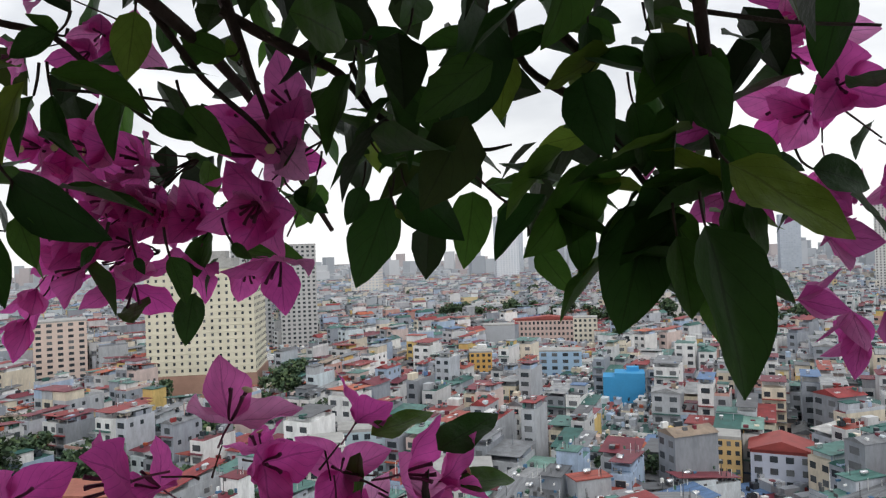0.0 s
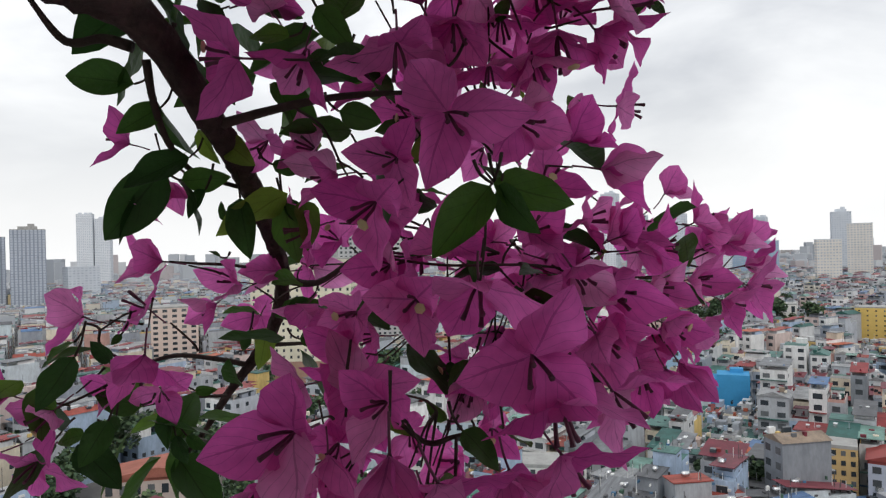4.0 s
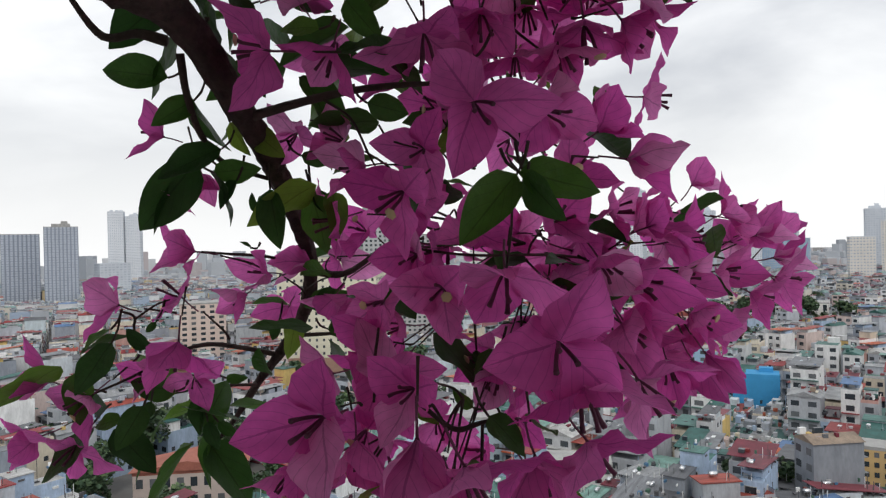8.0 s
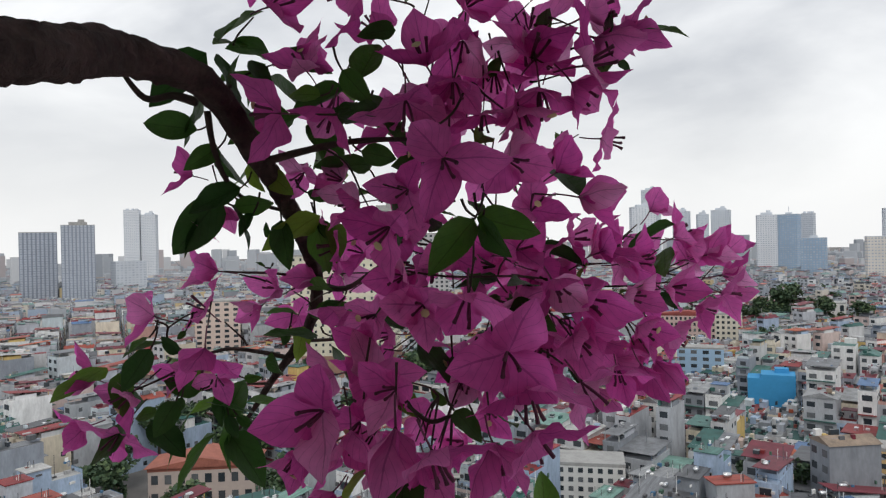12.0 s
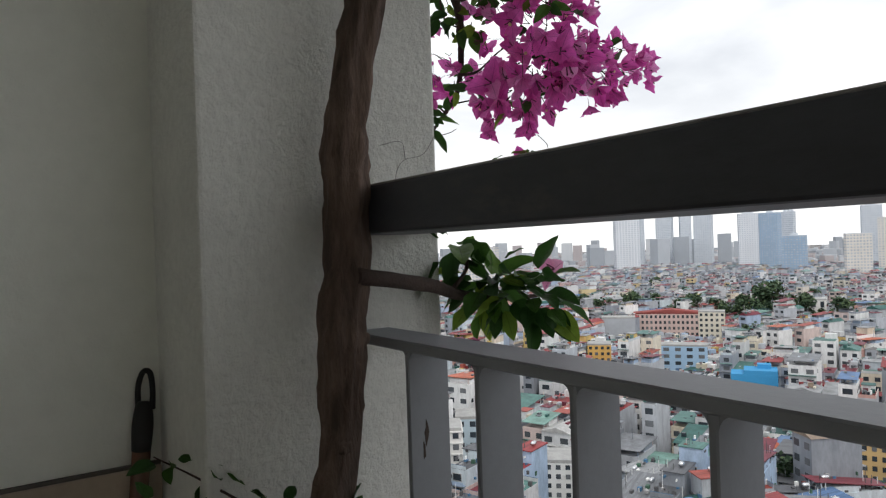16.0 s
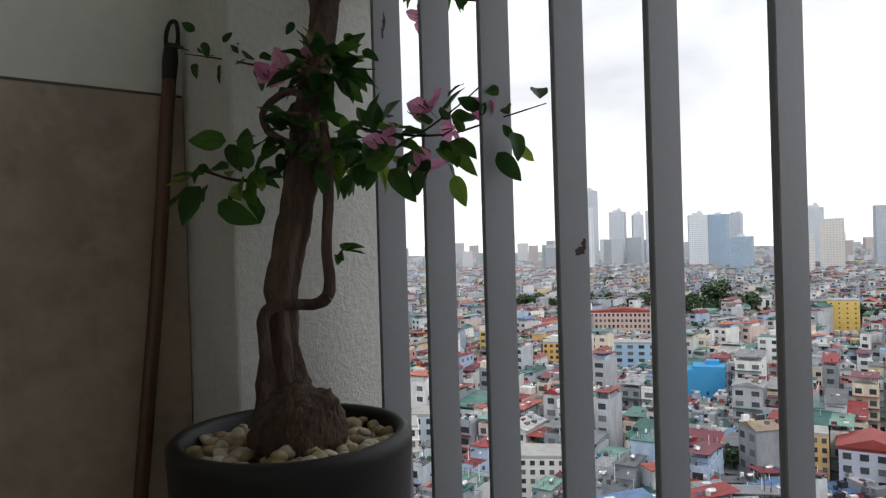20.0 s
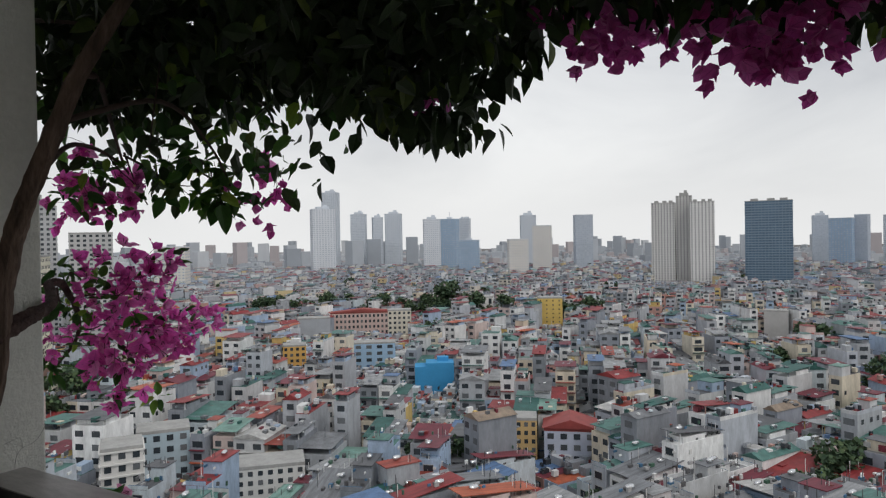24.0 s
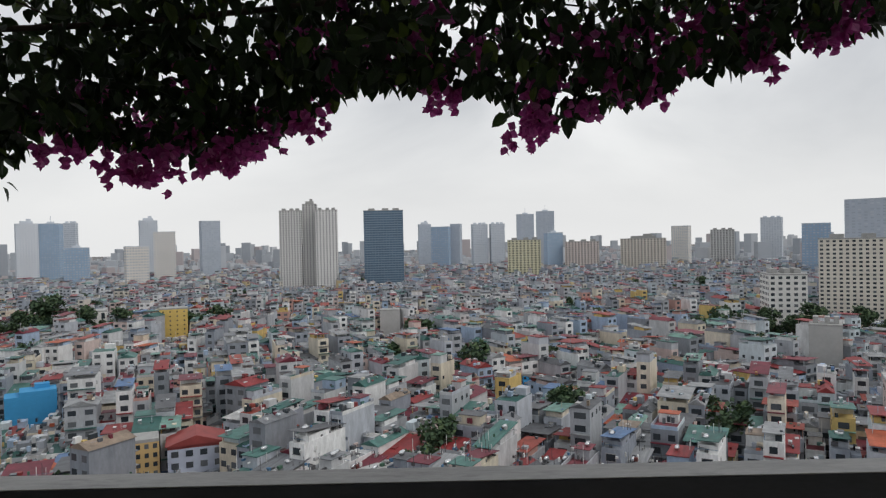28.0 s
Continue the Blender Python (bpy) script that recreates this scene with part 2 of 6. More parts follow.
WALLS = [(0.0, (0.40, 0.42, 0.45)), (0.13, (0.55, 0.56, 0.57)), (0.25, (0.30, 0.33, 0.38)), (0.34, (0.70, 0.71, 0.71)), (0.46, (0.46, 0.49, 0.54)), (0.56, (0.62, 0.56, 0.45)), (0.62, (0.36, 0.46, 0.60)), (0.70, (0.58, 0.47, 0.44)),
         (0.74, (0.62, 0.45, 0.17)), (0.77, (0.24, 0.26, 0.29)), (0.84, (0.80, 0.81, 0.81)), (0.91, (0.55, 0.62, 0.66)), (0.95, (0.72, 0.66, 0.55)), (0.98, (0.50, 0.30, 0.26))]
ROOFS = [(0.0, (0.24, 0.028, 0.030)), (0.13, (0.15, 0.018, 0.034)), (0.24, (0.30, 0.060, 0.042)), (0.30, (0.20, 0.045, 0.060)), (0.35, (0.025, 0.105, 0.092)), (0.46, (0.070, 0.175, 0.155)), (0.54, (0.16, 0.29, 0.25)), (0.58, (0.18, 0.19, 0.205)), (0.69, (0.28, 0.29, 0.30)),
         (0.79, (0.105, 0.11, 0.12)), (0.88, (0.42, 0.10, 0.045)), (0.91, (0.09, 0.17, 0.32)), (0.945, (0.45, 0.45, 0.44)), (0.97, (0.26, 0.20, 0.15))]
# farther houses: blue-grey haze mixed into the same wall and roof colours
HAZE_WALLS = [(p, tuple(c * 0.72 + k for c, k in zip(col, (0.11, 0.12, 0.135)))) for p, col in WALLS]
HAZE_ROOFS = [(p, tuple(c * 0.72 + k for c, k in zip(col, (0.08, 0.09, 0.105)))) for p, col in ROOFS]
M["wall"] = surface("house_wall", None, 0.85, coarse=0.5, fine=2.6, vary=0.24, stretch=(1, 1, 0.35), stops=WALLS, stain=(0.27, 0.265, 0.26), stain_at=0.64)
M["roof"] = surface("house_roof", None, 0.6, coarse=0.5, fine=3.5, vary=0.42, bump=0.6, bump_scale=4.0, stretch=(3, 0.3, 1), stops=ROOFS, stain=(0.22, 0.19, 0.17), stain_at=0.62)
M["walls"] = surface("house_walls", None, 0.85, coarse=0.4, fine=2.0, vary=0.22, stretch=(1, 1, 0.35), stops=WALLS, pick="island", stain=(0.27, 0.265, 0.26), stain_at=0.64)
M["roofs"] = surface("house_roofs", None, 0.6, coarse=0.4, fine=3.0, vary=0.40, stops=ROOFS, pick="island", stain=(0.22, 0.19, 0.17), stain_at=0.62)
M["hazed_walls"] = surface("haze_tinted_walls", None, 0.9, coarse=0.05, fine=0.6, vary=0.12, stops=HAZE_WALLS, pick="island")
M["hazed_roofs"] = surface("haze_tinted_roofs", None, 0.9, coarse=0.05, fine=0.6, vary=0.12, stops=HAZE_ROOFS, pick="island")
M["glass"] = surface("window_glass", (0.035, 0.045, 0.055), 0.2, coarse=0.4, fine=3, vary=0.3)
M["glasses"] = surface("window_glass_mass", None, 0.25, coarse=0.4, fine=3, vary=0.2, pick="island",
                       stops=[(0.0, (0.035, 0.045, 0.055)), (0.5, (0.07, 0.08, 0.09)), (0.8, (0.14, 0.15, 0.16))])
M["clutter"] = surface("roof_clutter", None, 0.7, coarse=0.8, fine=5, vary=0.3, pick="island", stops=[(0.0, (0.66, 0.66, 0.65)), (0.12, (0.10, 0.10, 0.105)), (0.42, (0.40, 0.40, 0.40)), (0.55, (0.18, 0.05, 0.04)), (0.66, (0.05, 0.12, 0.08)), (0.78, (0.30, 0.22, 0.14)), (0.86, (0.06, 0.16, 0.28)), (0.95, (0.80, 0.80, 0.79))])
M["tank"] = surface("steel_tank", (0.70, 0.71, 0.72), 0.25, metal=0.9, coarse=2, vary=0.1)
M["concrete"] = surface("weathered_concrete", (0.36, 0.36, 0.35), 0.9, coarse=0.3, fine=2.0, vary=0.2, stain=(0.24, 0.23, 0.22))
M["ground"] = surface("city_ground", (0.17, 0.165, 0.16), 0.95, coarse=0.02, fine=0.3, vary=0.3)
M["tree"] = surface("tree_foliage", None, 0.8, coarse=0.4, fine=3, vary=0.35, pick="island", stops=[(0.0, (0.040, 0.078, 0.040)), (0.4, (0.062, 0.108, 0.050)), (0.8, (0.095, 0.145, 0.06))])
M["trunk"] = surface("street_tree_bark", (0.10, 0.08, 0.06), 0.9, coarse=2, vary=0.3)


# ---- mesh helpers ----
def mesh_object(name, verts, faces, mat, parent=None, smooth=False, label="", uvs=None):
    me = bpy.data.meshes.new(name)
    me.from_pydata([tuple(v) for v in verts], [], [tuple(f) for f in faces])
    mats = mat if isinstance(mat, (list, tuple)) else [mat]
    for m in mats:
        me.materials.append(m)
    if smooth:
        me.polygons.foreach_set("use_smooth", [True] * len(me.polygons))
    if uvs is not None:
        layer = me.uv_layers.new(name="UVMap")
        idx = np.empty(len(me.loops), dtype=np.int32)
        me.loops.foreach_get("vertex_index", idx)
        layer.data.foreach_set("uv", np.asarray(uvs, dtype=np.float32)[idx].ravel())
    me.update()
    ob = new(name, me)
    if parent is not None:
        ob.parent = parent
    if label:
        ob["label"] = label
    return ob


def part(name, bm, mat, parent=None, label="", smooth=False):
    me = bpy.data.meshes.new(name)
    bm.to_mesh(me)
    bm.free()
    for m in (mat if isinstance(mat, (list, tuple)) else [mat]):
        me.materials.append(m)
    if smooth:
        me.polygons.foreach_set("use_smooth", [True] * len(me.polygons))
    ob = new(name, me)
    if parent is not None:
        ob.parent = parent
    if label:
        ob["label"] = label
    return ob


def share(name, me, parent, m):
    """Another object on the same mesh."""
    ob = new(name, me)
    ob.parent = parent
    ob.matrix_local = m
    return ob


def empty(name, m=None):
    ob = new(name)
    ob.empty_display_size = 0.1
    if m is not None:
        ob.matrix_world = m
    return ob


def box_bm(x0, x1, y0, y1, z0, z1, bevel=0.0, seg=2):
    bm = bmesh.new()
    bmesh.ops.create_cube(bm, size=1.0, matrix=Matrix.Translation(((x0 + x1) / 2, (y0 + y1) / 2, (z0 + z1) / 2)) @ Matrix.Diagonal((x1 - x0, y1 - y0, z1 - z0, 1)))
    if bevel:
        bmesh.ops.bevel(bm, geom=bm.edges[:], offset=bevel, segments=seg, affect="EDGES", profile=0.5)
    return bm


BOX_V = np.array([(-.5, -.5, 0), (.5, -.5, 0), (.5, .5, 0), (-.5, .5, 0), (-.5, -.5, 1), (.5, -.5, 1), (.5, .5, 1), (-.5, .5, 1)])
BOX_F = [(0, 1, 5, 4), (1, 2, 6, 5), (2, 3, 7, 6), (3, 0, 4, 7), (4, 5, 6, 7)]
GABLE_V = np.array([(-.5, -.5, 0), (.5, -.5, 0), (.5, .5, 0), (-.5, .5, 0), (0, -.5, 1), (0, .5, 1)])
GABLE_F = [(0, 1, 4), (2, 3, 5), (1, 2, 5, 4), (3, 0, 4, 5), (3, 2, 1, 0)]


class Heap:
    """Many simple solids gathered into one mesh."""

    def __init__(self):
        self.v, self.f, self.n = [], [], 0

    def add(self, tv, tf, m):
        w = tv @ np.array(m)[:3, :3].T + np.array(m)[:3, 3]
        self.v.append(w)
        self.f.extend([tuple(i + self.n for i in f) for f in tf])
        self.n += len(tv)

    def box(self, frame_m, cx, cy, z0, sx, sy, sz, kind="box"):
        m = np.array([[sx, 0, 0, cx], [0, sy, 0, cy], [0, 0, sz, z0], [0, 0, 0, 1.0]])
        self.add(BOX_V if kind == "box" else GABLE_V, BOX_F if kind == "box" else GABLE_F, frame_m @ m)

    def make(self, name, mat, parent=None, label=""):
        if not self.v:
            return None
        return mesh_object(name, np.concatenate(self.v), self.f, mat, parent, label=label)


def spline(pts, sub):
    """Catmull-Rom points through pts, each (x, y, z, radius)."""
    p = np.array(pts, float)
    p = np.vstack([2 * p[0] - p[1], p, 2 * p[-1] - p[-2]])
    out = []
    for i in range(1, len(p) - 2):
        for k in range(sub):
            s = k / sub
            a, b, c, d = p[i - 1], p[i], p[i + 1], p[i + 2]
            out.append(0.5 * (2 * b + (c - a) * s + (2 * a - 5 * b + 4 * c - d) * s * s + (3 * b - a - 3 * c + d) * s ** 3))
    out.append(p[-2])
    return np.array(out)


def tube_arrays(pts, seg=8, sub=6, rough=0.0, freq=20.0, groove=0.0):
    q = spline(pts, sub)
    c, r = q[:, :3], np.maximum(q[:, 3], 0.0003)
    t = np.gradient(c, axis=0)
    t /= np.linalg.norm(t, axis=1)[:, None]
    up = np.array((0.31, 0.47, 0.83))
    verts, faces = [], []
    for i in range(len(c)):
        a = np.cross(t[i], up)
        a /= np.linalg.norm(a)
        b = np.cross(t[i], a)
        for k in range(seg):
            th = 2 * math.pi * k / seg
            d = a * math.cos(th) + b * math.sin(th)
            rr = r[i]
            if rough:
                rr *= 1 + rough * noise.noise(Vector((c[i] + d * r[i]) * freq)) + 0.5 * rough * noise.noise(Vector((c[i] + d * r[i]) * freq * 2.7))
            if groove:      # furrows that run along the stem
                rr *= 1 + groove * (noise.noise(Vector((math.cos(th) * 2.3, math.sin(th) * 2.3, i * 0.05))) - 0.7 * abs(noise.noise(Vector((math.cos(th) * 4.4, math.sin(th) * 4.4, 7 + i * 0.08)))))
            verts.append(c[i] + d * rr)
    n = len(c)
    for i in range(n - 1):
        for k in range(seg):
            k2 = (k + 1) % seg
            faces.append((i * seg + k, i * seg + k2, (i + 1) * seg + k2, (i + 1) * seg + k))
    faces.append(tuple(range(seg))[::-1])
    faces.append(tuple((n - 1) * seg + k for k in range(seg)))
    return np.array(verts), faces


def tube(name, pts, mat, parent, seg=8, sub=6, rough=0.0, freq=20.0, label="", groove=0.0):
    v, f = tube_arrays(pts, seg, sub, rough, freq, groove)
    return mesh_object(name, v, f, mat, parent, smooth=True, label=label)


def lathe(name, profile, mat, parent, seg=48, label=""):
    verts, faces = [], []
    for r, z in profile:
        for k in range(seg):
            th = 2 * math.pi * k / seg
            verts.append((r * math.cos(th), r * math.sin(th), z))
    for i in range(len(profile) - 1):
        for k in range(seg):
            k2 = (k + 1) % seg
            faces.append((i * seg + k, i * seg + k2, (i + 1) * seg + k2, (i + 1) * seg + k))
    return mesh_object(name, verts, faces, mat, parent, smooth=True, label=label)


# ---- the balcony ----
COL_Y0, COL_Y1, WALL_X = -0.230, 0.122, -0.246
TOP = 3.45


def setting(name, bm, mat, label, category):
    return tagged(part(name, bm, mat), label, category, kind="structure")


setting("floor", box_bm(-0.5, 9.0, -3.0, 0.14, -0.2, 0.0), M["floor"], "balcony floor out of view, lightened to bounce light", "floor")
# unseen ceiling, rear and end walls, added to shade and bounce light inside
setting("ceiling", box_bm(-0.5, 9.0, -3.0, 0.14, TOP, TOP + 0.2), M["plaster"], "unseen balcony ceiling slab, added to shade the balcony", "ceiling")
setting("wall_west", box_bm(WALL_X - 0.2, WALL_X, -3.0, COL_Y0, 0.0, TOP), M["plaster"], "off-white painted plaster side wall of the balcony", "wall")
setting("wall_south", box_bm(WALL_X, 9.0, -3.2, -3.0, 0.0, TOP), M["rear_bounce"], "unseen pale rear wall, added to bounce light into the balcony", "wall")
setting("wall_east", box_bm(9.0, 9.2, -3.2, 0.14, 0.0, TOP), M["plaster"], "unseen off-white end wall, added to keep sun out of the balcony", "wall")
col_bm = box_bm(WALL_X - 0.2, 0.0, COL_Y0, COL_Y1, -0.5, TOP + 0.3, 0.006, 2)
column = setting("column", col_bm, M["render"], "off-white rough plastered corner column with fine cracks", "column")
wains = setting("wainscot", box_bm(WALL_X - 0.01, WALL_X + 0.010, -3.0, COL_Y0 - 0.002, 0.0, 1.010, 0.002, 1), M["tile"], "glossy beige stone-look wall tiling with a dark top joint", "wall tile")
part("joint", box_bm(WALL_X - 0.01, WALL_X + 0.007, -3.0, COL_Y0 - 0.003, 1.010, 1.0155), M["grout"], wains, "dark grimy joint")

# the railing: flat upright plates, a thin mid rail, a deep handrail above
rail = tagged(empty("railing", pose(0, 0, 0)), "grey painted metal railing of flat upright plates along the balcony edge", "railing")
BAR_X, BAR_STEP, BAR_Y0, BAR_Y1 = 0.146, 0.1373, -0.031, 0.027
part("handrail", box_bm(0.001, 9.0, -0.034, 0.072, 1.340, 1.4025, 0.004, 2), M["handrail"], rail, "deep box handrail, scuffed on top, its sides darkened for shade")
# thin added sheet, scuffed and dusty, paler as if the sky lit it
part("skylit_top_sheet", box_bm(0.001, 9.0, -0.032, 0.070, 1.402, 1.4045, 0.0008, 1), M["rail_top"], rail, "scuffed dusty handrail top, paled for the sky's light on it")
part("mid_rail", box_bm(0.001, 9.0, -0.034, 0.030, 1.196, 1.209, 0.002, 1), M["rail"], rail)
part("bottom_rail", box_bm(0.001, 9.0, -0.034, 0.030, 0.080, 0.098, 0.002, 1), M["rail"], rail)
bar_me = part("bar", box_bm(-0.004, 0.004, BAR_Y0, BAR_Y1, 0.0978, 1.1962, 0.0015, 1), M["rail"], rail).data
bpy.data.objects["bar"].matrix_local = pose(BAR_X, 0, 0)
post_me = part("post", box_bm(-0.006, 0.006, BAR_Y0, BAR_Y1, 1.2088, 1.3402, 0.0015, 1), M["rail"], rail).data
bpy.data.objects["post"].matrix_local = pose(BAR_X + BAR_STEP * 5, 0, 0)
for i in range(1, 63):
    share("bar", bar_me, rail, pose(BAR_X + BAR_STEP * i, 0, 0))
for i in range(10, 63, 5):
    share("post", post_me, rail, pose(BAR_X + BAR_STEP * i, 0, 0))
# small fillets of weld where plates meet the mid rail
weld_v, weld_f = [], []
for side in (-1, 1):
    n0 = len(weld_v)
    arc = [(0.0035, 0.0), (0.0035, -0.016), (0.0045, -0.009), (0.0075, -0.004), (0.014, 0.0)]
    for y in (BAR_Y0 + 0.002, BAR_Y1 - 0.002):
        weld_v += [(side * a, y, 1.1965 + b) for a, b in arc]
    weld_f += [tuple(n0 + k for k in range(5)), tuple(n0 + 9 - k for k in range(5))] + [(n0 + k, n0 + (k + 1) % 5, n0 + 5 + (k + 1) % 5, n0 + 5 + k) for k in range(5)]
weld_me = None
for i in range(10):
    if weld_me is None:
        weld = mesh_object("weld", weld_v, weld_f, M["rail"], rail)
        weld.matrix_local, weld_me = pose(BAR_X, 0, 0), weld.data
    else:
        share("weld", weld_me, rail, pose(BAR_X + BAR_STEP * i, 0, 0))
FACE, FACE_3, FACE_5 = BAR_X + 0.0045, BAR_X + 3 * BAR_STEP + 0.0045, BAR_X + 5 * BAR_STEP + 0.0045
for x, y, z, sy, sz in ((FACE, -0.008, 1.096, 0.006, 0.030), (FACE, -0.012, 1.076, 0.004, 0.020), (FACE, -0.007, 0.931, 0.028, 0.006), (FACE, 0.004, 0.920, 0.020, 0.004), (FACE, -0.020, 0.865, 0.010, 0.003),
                        (FACE_3, 0.008, 0.690, 0.022, 0.010), (FACE_3, 0.016, 0.698, 0.010, 0.014), (FACE_5, 0.000, 0.420, 0.005, 0.014)):
    edge = []
    for k in range(14):
        a = k * 2 * math.pi / 14
        rr = 0.55 + 0.6 * noise.noise(Vector((math.cos(a) * 1.4, math.sin(a) * 1.4, x * 9 + z * 31)))
        edge.append((y + math.cos(a) * sy * rr * 0.8, z + math.sin(a) * sz * rr * 0.8))
    mesh_object("paint_chip", [(x, a, b) for a, b in edge] + [(x - 0.0007, a, b) for a, b in edge], [tuple(range(14)), tuple(range(27, 13, -1))] + [(k, (k + 1) % 14, 14 + (k + 1) % 14, 14 + k) for k in range(14)], M["chip"], rail, label="rusty paint chip")

for pts in ([(0.047, 1.398), (0.052, 1.433), (0.067, 1.450), (0.098, 1.459), (0.121, 1.490)], [(0.067, 1.450), (0.060, 1.475), (0.025, 1.468)]):
    tube("crack", [(0.0001, y, z, 0.00035) for y, z in pts], M["grout"], column, seg=5, sub=5, rough=0.6, freq=120, label="hairline crack in the plaster")


# ---- the city below ----
GROUND = -62.0
tagged(mesh_object("ground", [(-4800, -4800, GROUND), (4800, -4800, GROUND), (4800, 4800, GROUND), (-4800, 4800, GROUND)], [(0, 1, 2, 3)], M["ground"]),
       "grey city ground with lanes and yards", "ground", kind="structure")
rng = random.Random(11)


def spot(x, y, turn):
    return np.array(Matrix.Translation((x, y, GROUND)) @ Matrix.Rotation(radians(turn), 4, "Z"))


def house_plan(r):
    """Width, depth, storeys, and what stands on top of a narrow town house."""
    w = r.choice((4.0, 4.2, 4.6, 5.0, 5.2, 6.5, 8.5))
    d = r.uniform(10, 17)
    n = r.choice((2, 2, 3, 3, 3, 4, 4, 4, 5, 6))
    top = r.choice(("shed", "shed", "shed", "shed", "shed", "gable", "gable", "flat", "cabin", "open"))
    return w, d, n, top


def house_solids(fm, w, d, n, top, r, walls, roofs, glass, fine, tanks=None):
    """Walls, roof and openings of one town house, its front at -y."""
    h = n * 3.3 + 0.4
    walls.box(fm, 0, 0, 0, w, d, h)
    if top == "flat":
        for sx in (-1, 1):
            walls.box(fm, sx * (w / 2 - 0.1), 0, h, 0.2, d, 0.9)
        walls.box(fm, 0, -d / 2 + 0.1, h, w - 0.41, 0.2, 0.9)
        roofs.box(fm, 0, 0.3, h, w - 0.42, d - 0.8, 0.05)
        walls.box(fm, 0, d * 0.25, h + 0.05, w * 0.7, d * 0.3, 2.4)
        roofs.box(fm, 0, d * 0.25, h + 2.45, w * 0.8, d * 0.36, 0.15)
    elif top == "cabin":
        b = d * r.uniform(0.4, 0.6)
        walls.box(fm, 0, d / 2 - b / 2, h, w, b, 2.9)
        roofs.box(fm, 0, d / 2 - b / 2, h + 2.9, w * 1.08, b * 1.1, 0.18)
        roofs.box(fm, 0, -d / 2 + (d - b) / 2, h, w * 0.94, d - b, 0.06)
        walls.box(fm, 0, -d / 2 + 0.1, h, w, 0.16, 0.9)
    elif top == "gable":
        roofs.box(fm, 0, 0, h, w * 1.12, d * 1.04, r.uniform(1.0, 1.9), "gable")
    elif top == "shed":
        s = math.tan(r.uniform(-0.13, 0.13))
        sh = np.eye(4)
        sh[2, 1] = s
        for sx in (-1, 1):
            for sy in (-0.42, 0.42):
                walls.box(fm, sx * w * 0.44, sy * d, h, 0.18, 0.18, 1.7 + s * sy * d)
        walls.box(fm, 0, d * 0.12, h, w * 0.92, d * 0.5, 1.3)
        roofs.box(fm @ sh, 0, 0, h + 1.75, w * 1.1, d * 1.04, 0.12)
    else:
        roofs.box(fm, 0, 0, h, w * 0.96, d * 0.97, 0.12)
        walls.box(fm, w * 0.22, d * 0.3, h, w * 0.5, d * 0.3, 2.2)
    if fine:
        for _ in range(r.randint(5, 11) if fine > 1 else r.randint(1, 4)):      # roof clutter
            (glass if r.random() < 0.35 else roofs if r.random() < 0.5 else walls).box(fm, r.uniform(-0.4, 0.4) * w, r.uniform(-0.45, 0.45) * d, h + r.uniform(0, 1.2), r.uniform(0.4, 1.5), r.uniform(0.4, 2.0), r.uniform(0.4, 1.5))
        if r.random() < 0.25:
            walls.box(fm, r.uniform(-0.4, 0.4) * w, r.uniform(0, 0.45) * d, h, 0.12, 0.12, r.uniform(3, 6))
    if tanks is not None and r.random() < 0.55:
        tanks.box(fm, r.uniform(-0.3, 0.3) * w, r.uniform(0.1, 0.35) * d, h + {"shed": 1.9, "cabin": 3.1, "flat": 2.6, "gable": 1.2}.get(top, 2.2), 0.95, 1.7, 1.0)
    if fine:
        for k in range(1, n + 1):
            z = (k - 1) * 3.3 + 1.0
            for s in (-1, 1):
                if w < 5.5:
                    glass.box(fm, 0, s * (d / 2 + 0.02), z, w * r.uniform(0.4, 0.68), 0.08, 1.6)
                else:
                    for ox in (-0.27, 0.27):
                        glass.box(fm, ox * w, s * (d / 2 + 0.02), z, w * 0.26, 0.08, 1.5)
            if fine > 1 and r.random() < 0.75:
                roofs.box(fm, 0, -d / 2 - 0.5, z - 0.75, w * 0.98, 1.0, 0.18)
            if fine > 1 and r.random() < 0.15:
                for oy in (-0.3, 0.05, 0.32):
                    if r.random() < 0.7:
                        glass.box(fm, (w / 2 + 0.02), oy * d, z + 0.2, 0.08, 1.1, 1.2)
                        glass.box(fm, -(w / 2 + 0.02), oy * d, z + 0.2, 0.08, 1.1, 1.2)


